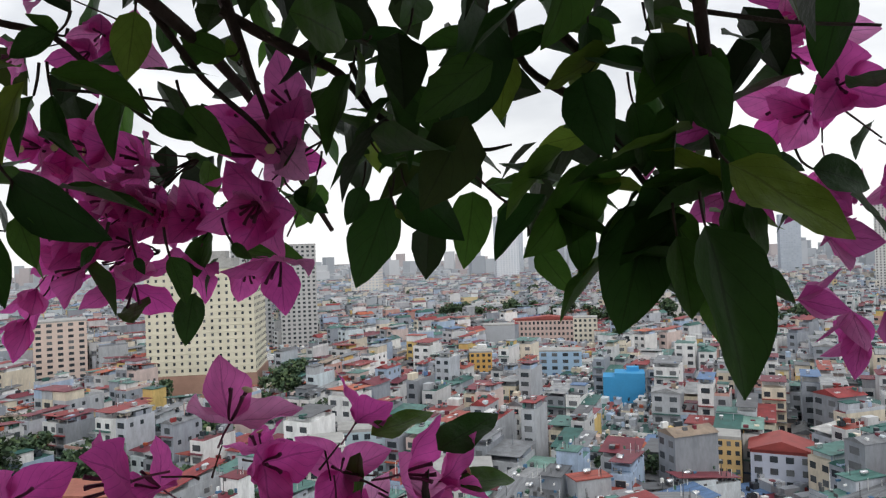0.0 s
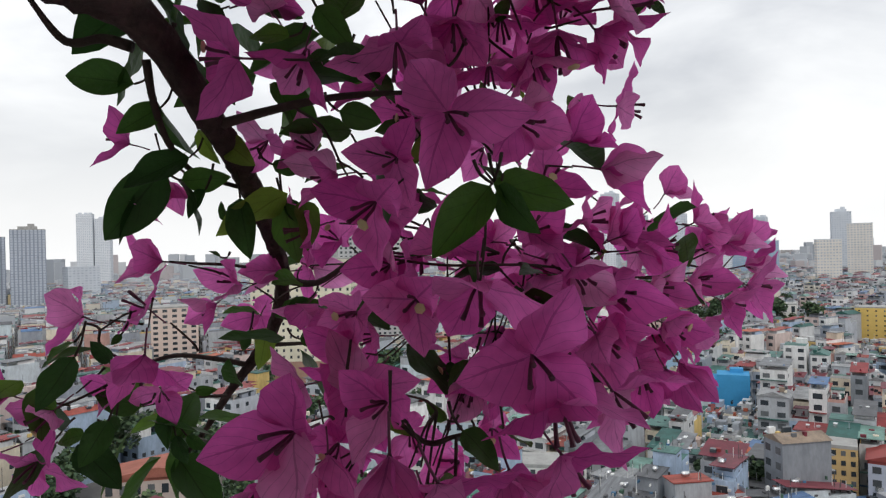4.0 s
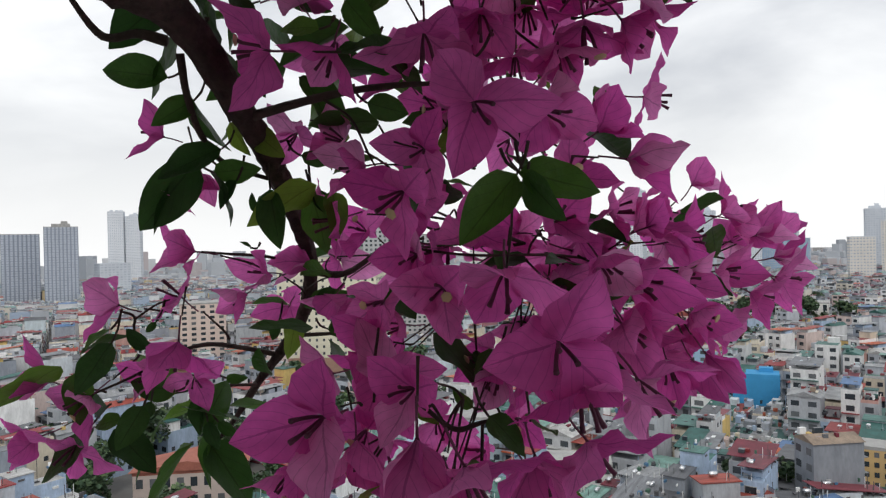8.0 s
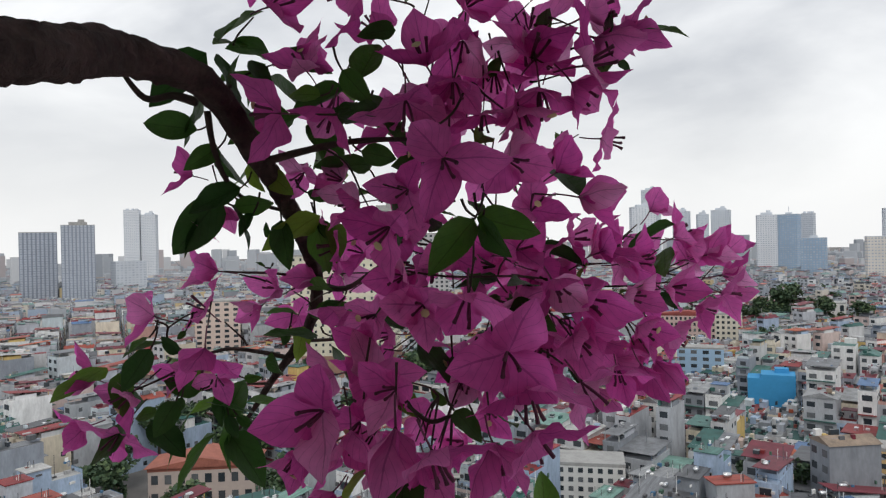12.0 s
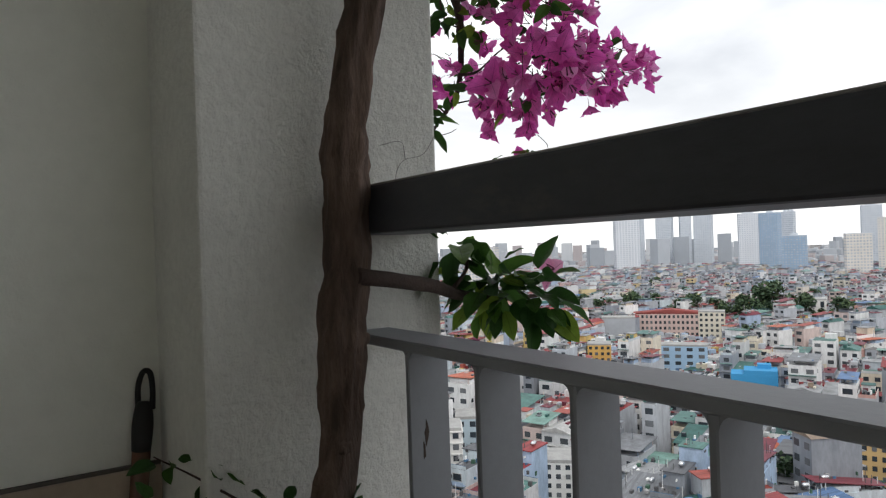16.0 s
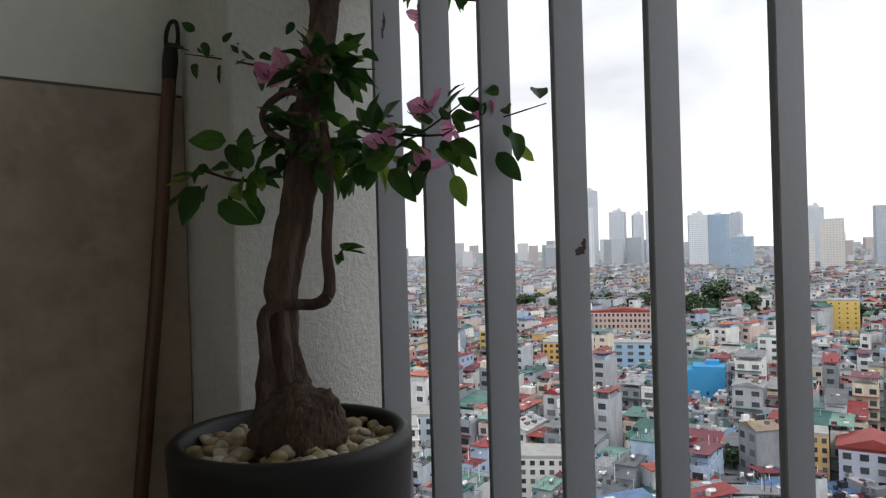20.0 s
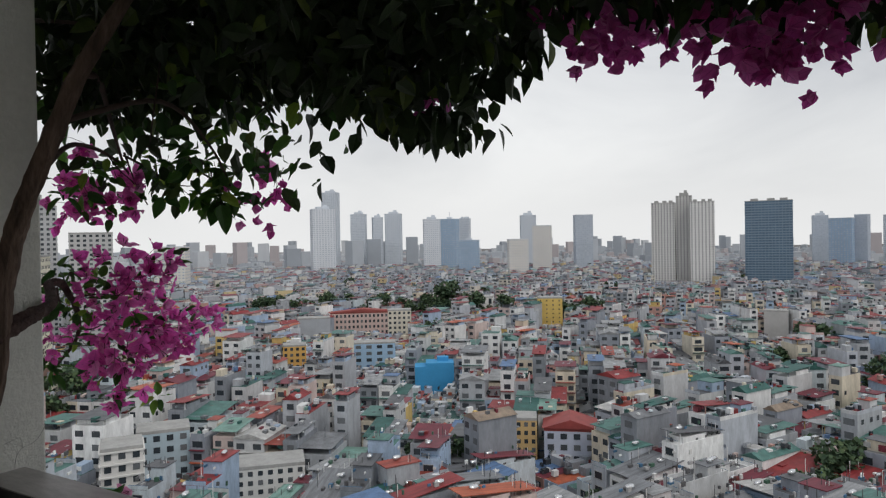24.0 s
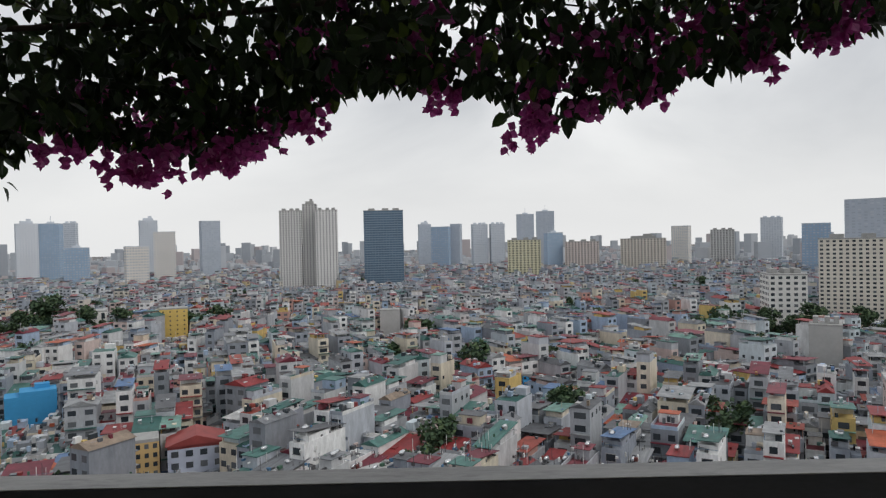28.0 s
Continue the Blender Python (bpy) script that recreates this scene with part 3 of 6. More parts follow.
# a finely split town house: walls, roof, each window, balcony and water tank its own mesh
def house_proto(i):
    r = random.Random(100 + i)
    w = (4.2, 4.6, 5.2, 8.4, 4.4, 6.5, 5.0, 9.5, 4.8, 7.2)[i]
    d = (13, 15, 12, 14, 16, 12, 14, 13, 11, 15)[i]
    n = (3, 4, 3, 3, 5, 2, 4, 3, 5, 3)[i]
    top = ("shed", "cabin", "gable", "shed", "shed", "gable", "flat", "shed", "cabin", "gable")[i]
    h = n * 3.3 + 0.4
    root = empty("town_house")
    walls, roofs, none = Heap(), Heap(), Heap()
    house_solids(np.eye(4), w, d, n, top, r, walls, roofs, none, 0)
    walls.make("wall", M["wall"], root)
    roofs.make("roof", M["roof"], root)
    junk = Heap()
    for _ in range(15):      # pots, boxes, air units, laundry racks
        junk.box(np.eye(4), r.uniform(-0.46, 0.46) * w, r.uniform(-0.48, 0.48) * d, h + r.choice((0.05, 0.1, 1.8, 2.2)), r.uniform(0.2, 0.9), r.uniform(0.2, 1.3), r.uniform(0.25, 1.0))
    for _ in range(5):       # poles and aerials
        junk.box(np.eye(4), r.uniform(-0.46, 0.46) * w, r.uniform(-0.48, 0.48) * d, h, 0.10, 0.10, r.uniform(2.0, 5.0))
    for s in (-1, 1):        # railings along the roof edge
        junk.box(np.eye(4), 0, s * d * 0.49, h + 0.9, w, 0.06, 0.08)
    for k in range(1, n + 1):
        for _ in range(2):   # air units and grilles on the walls
            junk.box(np.eye(4), r.uniform(-0.4, 0.4) * w, r.choice((-1, 1)) * (d / 2 + 0.2), (k - 1) * 3.3 + r.uniform(0.4, 2.8), r.uniform(0.5, 1.2), 0.45, r.uniform(0.4, 0.8))
        junk.box(np.eye(4), r.choice((-1, 1)) * (w / 2 + 0.12), r.uniform(-0.4, 0.4) * d, (k - 1) * 3.3 + r.uniform(0.6, 2.2), 0.3, r.uniform(0.5, 1.2), r.uniform(0.4, 1.3))
    junk.make("roof_clutter", M["clutter"], root)["kind"] = "stuff"
    pane = Heap()
    ww = w * 0.5 if w < 5.5 else w * 0.26
    pane.box(np.eye(4), 0, 0, 0, ww, 0.10, 1.6)
    frame_h = Heap()
    for sx in (-1, 1):
        frame_h.box(np.eye(4), sx * ww / 2, 0, -0.05, 0.1, 0.2, 1.7)
    frame_h.box(np.eye(4), 0, 0, 1.6, ww + 0.2, 0.3, 0.12)
    frame_h.box(np.eye(4), 0, 0, -0.12, ww + 0.3, 0.4, 0.1)
    wme = fme = sme = None
    slab = Heap()
    slab.box(np.eye(4), 0, 0, 0, w * 0.98, 1.0, 0.18)
    slab.box(np.eye(4), 0, -0.46, 0.18, w * 0.98, 0.06, 0.75)
    for k in range(1, n + 1):
        z = (k - 1) * 3.3 + 1.0
        for s in (-1, 1):
            for ox in ((0,) if w < 5.5 else (-0.27, 0.27)):
                at = Matrix.Translation((ox * w, s * d / 2, z))
                if wme is None:
                    wo = pane.make("window", M["glass"], root)
                    wo.matrix_local, wme = at, wo.data
                    fo = frame_h.make("window_frame", M["concrete"], wo)
                    fme = fo.data
                else:
                    wo = share("window", wme, root, at)
                    share("window_frame", fme, wo, Matrix())
        if k > 1 and i % 2 == 0:
            at = Matrix.Translation((0, -d / 2 - 0.5, z - 1.0))
            if sme is None:
                so = slab.make("balcony", M["wall"], root)
                so.matrix_local, sme = at, so.data
            else:
                share("balcony", sme, root, at)
    if i % 3 != 2:
        t = tube("water_tank", [(0, -0.8, 0, 0.45), (0, -0.3, 0, 0.55), (0, 0.3, 0, 0.55), (0, 0.8, 0, 0.45)], M["tank"], root, seg=10, sub=2, label="horizontal steel water tank")
        z_top = {"shed": 2.6, "cabin": 3.7, "flat": 3.2}.get(top, 1.0)
        t.matrix_local = Matrix.Translation((w * 0.15, d * 0.25, h + z_top))
    tagged(root, "narrow concrete town house with a flat or sheet-metal roof", "house", "town houses below the balcony")
    return root


LANDMARK_SPOTS, OPEN_VIEWS = [], []


def clear_of(x, y, pad=0.0):
    return all((x - a) ** 2 + (y - b) ** 2 > (c + pad) ** 2 for a, b, c in LANDMARK_SPOTS)


# ---- single buildings that stand out ----
def block(name, x, y, w, d, top, turn, wall, label, cols=6, storeys=0, roof=None, frames=0.0, base=None, win=(0.5, 0.5), crown="", side_cols=0, mat_glass=None):
    """A building by its place, plan, roof height and turn: walls, joined rows of windows, roof and crown."""
    h = top - GROUND
    LANDMARK_SPOTS.append((x, y, max(w, d) * 0.62))
    far_off = math.hypot(x, y)
    if far_off < 640 or name in ("apartment_tower", "office_tower"):      # houses between the camera and it are kept low to fit the view
        OPEN_VIEWS.append((math.atan2(-x, y), (w * 0.5 + 4) / far_off, far_off, top))
    root = tagged(empty(name, Matrix.Translation((x, y, GROUND)) @ Matrix.Rotation(radians(turn), 4, "Z")), label, "building")
    wm = wall if isinstance(wall, bpy.types.Material) else surface(name + "_paint", wall, 0.85, coarse=0.15, fine=1.0, vary=0.10, stain=tuple(c * 0.8 for c in wall), stain_at=0.66)
    hw, hr = Heap(), Heap()
    I4 = np.eye(4)
    hw.box(I4, 0, 0, 0, w, d, h)
    hw.make("wall", wm, root)
    n = storeys or max(2, int(h / 3.4))
    fh = h / n
    gh = Heap()
    for k in range(n):
        z = k * fh + fh * 0.3
        for s in (-1, 1):
            for c in range(cols):
                cx = (c + 0.5) / cols * w - w / 2
                gh.box(I4, cx, s * (d / 2 + 0.02), z, w / cols * win[0], 0.16, fh * win[1])
            sc = side_cols or max(1, int(cols * d / w))
            for c in range(sc if side_cols >= 0 else 0):
                cy = (c + 0.5) / sc * d - d / 2
                gh.box(I4, s * (w / 2 + 0.02), cy, z, 0.16, d / sc * win[0], fh * win[1])
    if cols:
        g = gh.make("window_grid", mat_glass or M["glasses"], root)
        g["kind"] = "stuff"
    if frames:
        fr = Heap()
        for k in range(1, n + 1):
            fr.box(I4, 0, 0, k * fh - 0.4, w + frames, d + frames, 0.35)
        fr.make("banding", wm, root)["kind"] = "stuff"
    rm = roof or M["concrete"]
    hr.box(I4, 0, 0, h, w * 1.01, d * 1.01, 0.8)
    if crown == "steps":
        hr.box(I4, 0, 0, h + 0.8, w * 0.55, d * 0.6, 4.0)
        hr.box(I4, w * 0.1, 0, h + 4.8, w * 0.2, d * 0.3, 3.5)
    elif crown == "parapet":
        hr.box(I4, w * 0.14, 0, h + 0.8, w * 0.72, d, 1.5)
        hr.box(I4, w * 0.22, d * 0.2, h + 2.3, w * 0.3, d * 0.4, 1.6)
    elif crown == "gable":
        hr.box(I4, 0, 0, h + 0.8, w * 1.08, d * 1.08, 2.4, "gable")
    elif crown == "cabins":
        for ox in (-0.3, 0.05, 0.32):
            hr.box(I4, ox * w, 0, h + 0.8, w * 0.16, d * 0.5, 3.0)
    elif crown == "mast":
        hr.box(I4, 0, 0, h + 0.8, w * 0.3, d * 0.3, 3.0)
        hr.box(I4, 0, 0, h + 3.8, 0.6, 0.6, 9.0)
    hr.make("roof", rm, root)
    if base:
        hb = Heap()
        hb.box(I4, 0, 0, 0, w + 1.2, d + 1.2, base[0])
        hb.make("base", surface(name + "_base", base[1], 0.85, coarse=0.2, vary=0.15), root, "brown base storeys")
    return root


# tower and window colours paled toward blue-grey to stand for haze
HAZE_TINTS = {"grey": (0.58, 0.62, 0.67), "blue": (0.32, 0.44, 0.58), "pale": (0.70, 0.73, 0.77), "cream": (0.70, 0.67, 0.62), "dim": (0.46, 0.51, 0.58)}
HM = {k: surface("haze_tinted_" + k, c, 0.9, coarse=0.03, fine=0.3, vary=0.08) for k, c in HAZE_TINTS.items()}
HG = surface("haze_tinted_glass", None, 0.6, coarse=0.05, vary=0.1, pick="island", stops=[(0.0, (0.38, 0.43, 0.50)), (0.5, (0.44, 0.49, 0.55)), (0.8, (0.50, 0.54, 0.59))])
# far towers of the skyline: x, y, width, roof height, tone
SKYLINE = [(171, 1385, 39, 51, "dim"), (211, 1380, 42, 56, "dim"), (191, 1159, 32, 11, "blue"), (78, 1393, 35, 33, "grey"), (114, 1391, 33, 33, "grey"), (1, 1322, 41, 28, "blue"), (29, 1322, 23, 33, "dim"), (-36, 1468, 30, 37, "dim"), (-648, 1066, 35, 41, "pale"), (-619, 1082, 35, 41, "blue"), (-630, 1161, 22, 44, "grey"), (-519, 970, 35, 2, "blue"), (-492, 1146, 32, 45, "grey"), (-389, 870, 31, 2, "cream")]
SKYLINE2 = [(-413, 1019, 35, 23, "cream"), (-377, 1112, 34, 41, "dim"), (513, 805, 60, 40, "dim"), (497, 901, 39, 14, "blue"), (706, 1455, 48, 36, "grey"), (537, 1525, 43, 23, "cream"), (-808, 951, 47, 62, "pale"), (-1032, 1244, 43, 118, "grey"), (-892, 1167, 36, 61, "grey"), (-860, 1191, 25, 54, "grey"), (-832, 1211, 40, 61, "grey"), (-1598, 249, 36, 92, "pale"), (-1592, 283, 34, 82, "pale"), (-1033, 155, 46, -11, "grey"), (-673, 525, 40, 0, "cream")]
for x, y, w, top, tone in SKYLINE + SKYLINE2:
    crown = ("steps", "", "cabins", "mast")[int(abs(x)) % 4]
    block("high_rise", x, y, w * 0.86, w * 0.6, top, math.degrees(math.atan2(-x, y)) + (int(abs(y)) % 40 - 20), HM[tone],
          {"blue": "distant blue glass office tower, haze mixed into its colour", "cream": "distant cream apartment block, haze mixed into its colour"}.get(tone, "distant pale grey high-rise tower, haze mixed into its colour"),
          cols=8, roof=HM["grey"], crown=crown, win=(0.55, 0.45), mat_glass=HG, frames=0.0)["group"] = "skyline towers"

CON_GLASS = surface("empty_openings", None, 0.8, coarse=0.1, vary=0.1, pick="island", stops=[(0.0, (0.16, 0.16, 0.17)), (0.6, (0.24, 0.24, 0.25))])
# the unfinished grey apartment tower: two wings and a taller core
block("apartment_tower", -209, 952, 30, 26, 47, 9, (0.66, 0.655, 0.64), "unfinished light grey apartment tower with banded balconies", cols=8, storeys=34, frames=0.5, crown="cabins", win=(0.42, 0.62), mat_glass=CON_GLASS)
block("apartment_tower", -159, 952, 30, 26, 47, 9, (0.74, 0.735, 0.72), "unfinished light grey tower wing with white facade strips", cols=7, storeys=34, frames=0.3, crown="cabins", win=(0.36, 0.62), mat_glass=CON_GLASS)
block("apartment_tower", -184, 962, 20, 26, 56, 9, (0.58, 0.575, 0.56), "tall core of the unfinished grey apartment tower", cols=5, storeys=37, frames=0.6, crown="steps", mat_glass=CON_GLASS, win=(0.4, 0.6))
block("office_tower", -84, 1003, 57, 30, 47, 5, (0.20, 0.27, 0.34), "dark blue glass office tower with a flat roof", cols=14, storeys=32, frames=0.6, win=(0.85, 0.62), crown="cabins",
      mat_glass=surface("blue_curtain_glass", (0.10, 0.17, 0.25), 0.25, coarse=0.05, vary=0.25))
block("apartment_block", 122, 997, 48, 25, 0, -7, (0.66, 0.63, 0.44), "pale yellow-green apartment block", cols=9, crown="cabins")
block("apartment_block", 236, 1142, 56, 22, -5, -12, (0.66, 0.58, 0.54), "pinkish cream apartment block", cols=11, crown="cabins")
block("apartment_block", 342, 1153, 74, 22, -2, -16, (0.66, 0.61, 0.54), "wide cream painted apartment block", cols=14, crown="steps")
block("apartment_block", 580, 1406, 46, 28, 12, -22, (0.58, 0.58, 0.57), "grey-white banded apartment tower", cols=8, frames=1.2, crown="cabins")
block("office_block", 219, 433, 22, 27, -24, -14, (0.74, 0.73, 0.70), "white office block with a brown side wall", cols=5, storeys=11, crown="cabins")
block("apartment_block", 304, 486, 56, 32, -3, -32, (0.70, 0.66, 0.58), "large cream apartment block with arched roofline", cols=14, storeys=20, crown="cabins")
block("blank_building", 172, 301, 13, 13, -39, -30, (0.42, 0.42, 0.41), "blank grey rendered concrete building", cols=0, crown="cabins")
block("apartment_block", -313, 148, 48, 34, -2, 52, (0.68, 0.65, 0.52), "large cream apartment block on brown base storeys", cols=14, storeys=19, base=(12, (0.36, 0.22, 0.17)), crown="steps", frames=0.4, win=(0.30, 0.42))
block("apartment_tower", -451, 246, 27, 22, 28, 61, (0.44, 0.45, 0.46), "mid-grey apartment tower", cols=8, storeys=28, crown="steps")
block("apartment_tower", -403, 255, 24, 20, 10, 58, (0.46, 0.46, 0.46), "mid-grey apartment tower", cols=7, storeys=25)
block("apartment_block", -409, 109, 25, 20, -28, 75, (0.64, 0.52, 0.46), "pinkish rendered apartment block", cols=5, storeys=11)
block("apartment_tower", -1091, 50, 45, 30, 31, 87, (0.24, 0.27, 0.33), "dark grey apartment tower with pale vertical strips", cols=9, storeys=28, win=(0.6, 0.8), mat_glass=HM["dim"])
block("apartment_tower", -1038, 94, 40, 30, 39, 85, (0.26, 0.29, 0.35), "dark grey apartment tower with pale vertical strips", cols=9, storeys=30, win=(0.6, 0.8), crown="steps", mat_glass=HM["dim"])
# mid-distance houses that catch the eye
block("bright_blue_house", -146, 242, 16, 10, -50.5, 31, (0.045, 0.29, 0.56), "blank bright blue painted house wall with stepped top", cols=0, roof=surface("blue_paint", (0.045, 0.29, 0.56), 0.8, coarse=0.2, vary=0.1), crown="parapet")
block("yellow_house", -175, 446, 17, 13, -39, 21, (0.66, 0.47, 0.14), "blank yellow painted apartment house", cols=4, storeys=8, win=(0.2, 0.3), side_cols=-1)
block("light_blue_house", -204, 279, 21, 10, -49, 36, (0.34, 0.50, 0.68), "light blue painted town house", cols=4, storeys=4)
block("orange_house", -231, 250, 11, 10, -48, 43, (0.66, 0.40, 0.12), "orange-fronted house with a blue roof edge", cols=4, storeys=5, side_cols=-1)
block("grey_hall", -296, 339, 20, 12, -47, 41, (0.38, 0.40, 0.43), "blank grey rendered hall building", cols=0)
block("red_roofed_school", -286, 379, 45, 9, -47, 37, (0.58, 0.44, 0.40), "long pinkish building under a red roof", cols=16, storeys=4, roof=surface("red_tiles", (0.30, 0.07, 0.06), 0.8, coarse=0.3), crown="gable")
block("cream_house", -250, 370, 15, 10, -43, 34, (0.64, 0.60, 0.50), "cream painted apartment house", cols=5, storeys=6)
block("white_house", -201, 611, 22, 10, -46, 18, (0.78, 0.78, 0.77), "white painted hall house", cols=6, storeys=5)
block("blue_front_house", 36, 275, 4, 9, -53, -8, (0.06, 0.36, 0.70), "narrow house with a bright blue front", cols=2, storeys=5)
block("arched_house", -262, 521, 11, 9, -47, 27, (0.70, 0.69, 0.66), "white house with a tall arched front", cols=2, storeys=2, win=(0.45, 0.6))
block("grey_slab_house", -33, 446, 13, 9, -43, 4, (0.46, 0.46, 0.45), "tall blank grey rendered house", cols=0)
block("white_house", -119, 120, 16, 10, -51, 45, (0.66, 0.66, 0.64), "grey-white house with rows of dark windows", cols=7, storeys=5)
block("white_house", -146, 99, 9, 10, -45, 56, (0.66, 0.65, 0.63), "tall white house with small balconies", cols=3, storeys=6, frames=0.8)
block("pale_blue_house", -156, 118, 13, 10, -47, 53, (0.40, 0.50, 0.56), "pale blue rendered town house", cols=4, storeys=5)
block("tan_house", -76, 176, 6, 9, -48, 24, (0.58, 0.40, 0.18), "tan painted narrow house", cols=3, storeys=6)
block("pale_blue_house", -64, 179, 14, 11, -50, 20, (0.46, 0.50, 0.60), "pale blue house under a red sheet roof", cols=4, storeys=4, roof=surface("red_sheet", (0.28, 0.05, 0.045), 0.6, coarse=0.3), crown="gable")

# a low red-roofed hall in a green yard
block("red_roofed_hall", -181, 45, 26, 12, -53, 62, (0.52, 0.44, 0.40), "low hall under a long brick-red roof among trees", cols=8, storeys=2, roof=surface("brick_red_roof", (0.34, 0.12, 0.085), 0.8, coarse=0.3, fine=3.0, vary=0.25), crown="gable")
LANDMARK_SPOTS.append((-181, 45, 34))

# town houses: rows back to back in districts that each have their own turn
DISTRICTS = [(rng.uniform(-1150, 1000), rng.uniform(40, 1400), rng.choice((-28, -16, -6, 8, 20, 32, 44))) for _ in range(46)]
plots = []
for di, (dx, dy, turn) in enumerate(DISTRICTS):
    ca, sa_ = math.cos(radians(turn)), math.sin(radians(turn))
    v = -320.0
    while v < 320:
        lane = rng.choice((2.2, 2.8, 4.5))
        for flip in (0, 180):
            depth = rng.uniform(11, 15)
            u = -320.0
            while u < 320:
                w, d, n, top = house_plan(rng)
                x, y = dx + ca * (u + w / 2) - sa_ * (v + depth / 2), dy + sa_ * (u + w / 2) + ca * (v + depth / 2)
                u += w + rng.choice((0.05, 0.05, 0.05, 0.3, 1.5))
                rr = math.hypot(x, y)
                az = math.degrees(math.atan2(-x, y))
                if rr < 95 or rr > 1320 or not -45 < az < 98 or rng.random() < 0.06:
                    continue
                if min(range(len(DISTRICTS)), key=lambda k: (DISTRICTS[k][0] - x) ** 2 + (DISTRICTS[k][1] - y) ** 2) != di:
                    continue
                if not clear_of(x, y):
                    continue
                for va, vw, vd, vtop in OPEN_VIEWS:
                    if abs(radians(az) - va) < vw and vd * 0.72 < rr < vd:
                        n, top = 1, "open"
                plots.append((rr, x, y, turn + flip, w, min(d, depth), n, top))
            v += depth + 0.2
        v += lane
plots.sort()
seen_near = [p for p in plots if p[0] > 118][:190]
near_ids = {id(p) for p in seen_near}
protos = [house_proto(i) for i in range(10)]
used = set()
for p in seen_near:
    rr, x, y, turn, w, d, n, top = p
    k = min(range(10), key=lambda i: abs((4.2, 4.6, 5.2, 8.4, 4.4, 6.5, 5.0, 9.5, 4.8, 7.2)[i] - w) + rng.random() * 1.5)
    m = Matrix.Translation((x, y, GROUND + rng.uniform(-1.5, 1.0))) @ Matrix.Rotation(radians(turn), 4, "Z")
    if n < 3 and top == "open":
        m = m @ Matrix.Translation((0, 0, -7.0))
    if k in used:
        copy_thing(protos[k], m)
    else:
        protos[k].matrix_world = m
        used.add(k)
for k in range(10):
    if k not in used:
        protos[k].matrix_world = Matrix.Translation((120 + 14 * k, 200, GROUND))
rings = [(0, 320, 2, "walls", "roofs"), (320, 620, 1, "walls", "roofs"), (620, 950, 1, "hazed_walls", "hazed_roofs"), (950, 1400, 0, "hazed_walls", "hazed_roofs")]
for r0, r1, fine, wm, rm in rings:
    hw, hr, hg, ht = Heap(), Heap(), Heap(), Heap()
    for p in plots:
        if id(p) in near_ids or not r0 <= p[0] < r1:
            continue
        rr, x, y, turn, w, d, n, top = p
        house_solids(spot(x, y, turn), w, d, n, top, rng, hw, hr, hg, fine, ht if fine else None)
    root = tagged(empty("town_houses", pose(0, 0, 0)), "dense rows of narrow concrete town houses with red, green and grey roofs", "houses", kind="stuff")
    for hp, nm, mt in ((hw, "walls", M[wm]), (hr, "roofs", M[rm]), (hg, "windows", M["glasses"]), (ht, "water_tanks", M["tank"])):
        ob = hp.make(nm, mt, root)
        if ob:
            ob["kind"] = "stuff"
# the far edge of the city: low blocks with haze put into their colours
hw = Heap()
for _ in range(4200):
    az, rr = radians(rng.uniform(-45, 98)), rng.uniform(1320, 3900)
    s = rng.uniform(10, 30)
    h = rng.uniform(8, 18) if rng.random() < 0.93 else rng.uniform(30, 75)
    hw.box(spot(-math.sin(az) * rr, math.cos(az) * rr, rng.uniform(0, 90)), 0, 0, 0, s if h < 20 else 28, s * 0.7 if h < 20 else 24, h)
far = hw.make("backdrop", surface("haze_tinted_city", None, 0.95, coarse=0.02, vary=0.08, pick="island",
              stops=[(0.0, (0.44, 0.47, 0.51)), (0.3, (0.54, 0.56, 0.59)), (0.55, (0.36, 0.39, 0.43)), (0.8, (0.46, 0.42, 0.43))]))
tagged(far, "low blocks at the city edge, haze put into their colours", "backdrop", kind="structure")


# ---- trees between the houses ----
def tree_proto(i):
    r = random.Random(40 + i)
    root = empty("tree")
    h = (9.0, 11.0, 8.0)[i]
    v, f = tube_arrays([(0, 0, 0, 0.35), (0.2, 0.1, h * 0.3, 0.28), (0.1, -0.1, h * 0.6, 0.18), (0.3, 0.2, h * 0.85, 0.08)], 7, 3)
    wood = Heap()
    wood.add(v, f, np.eye(4))
    for k in range(5):
        a = k * 1.3 + r.random()
        v, f = tube_arrays([(0.1, 0, h * 0.4, 0.16), (math.cos(a) * 1.4, math.sin(a) * 1.4, h * 0.6, 0.1), (math.cos(a) * 2.8, math.sin(a) * 2.8, h * 0.75, 0.04)], 5, 2)
        wood.add(v, f, np.eye(4))
    wood.make("trunk", M["trunk"], root)
    hv = Heap()
    q = np.array([(-.5, -.5, 0), (.5, -.5, 0.1), (.5, .5, 0), (-.5, .5, -0.1)])
    lumps = [(r.uniform(-2.6, 2.6), r.uniform(-2.6, 2.6), r.uniform(0.5, 1.0) * h, r.uniform(1.0, 2.0)) for _ in range(16)]
    for cx, cy, cz, cr in lumps:
        for _ in range(70):
            d = Vector((r.gauss(0, 1), r.gauss(0, 1), r.gauss(0, 0.8))).normalized() * cr * r.uniform(0.6, 1.1)
            s = r.uniform(0.35, 0.75)
            m = Matrix.Translation((cx + d.x, cy + d.y, cz + d.z)) @ Euler((r.uniform(-1, 1), r.uniform(-1, 1), r.uniform(0, 6))).to_matrix().to_4x4() @ Matrix.Scale(s, 4)
            hv.add(q, [(0, 1, 2, 3)], np.array(m))
    hv.make("crown", M["tree"], root)
    return tagged(root, "dark green leafy city tree between houses", "tree", "city trees")


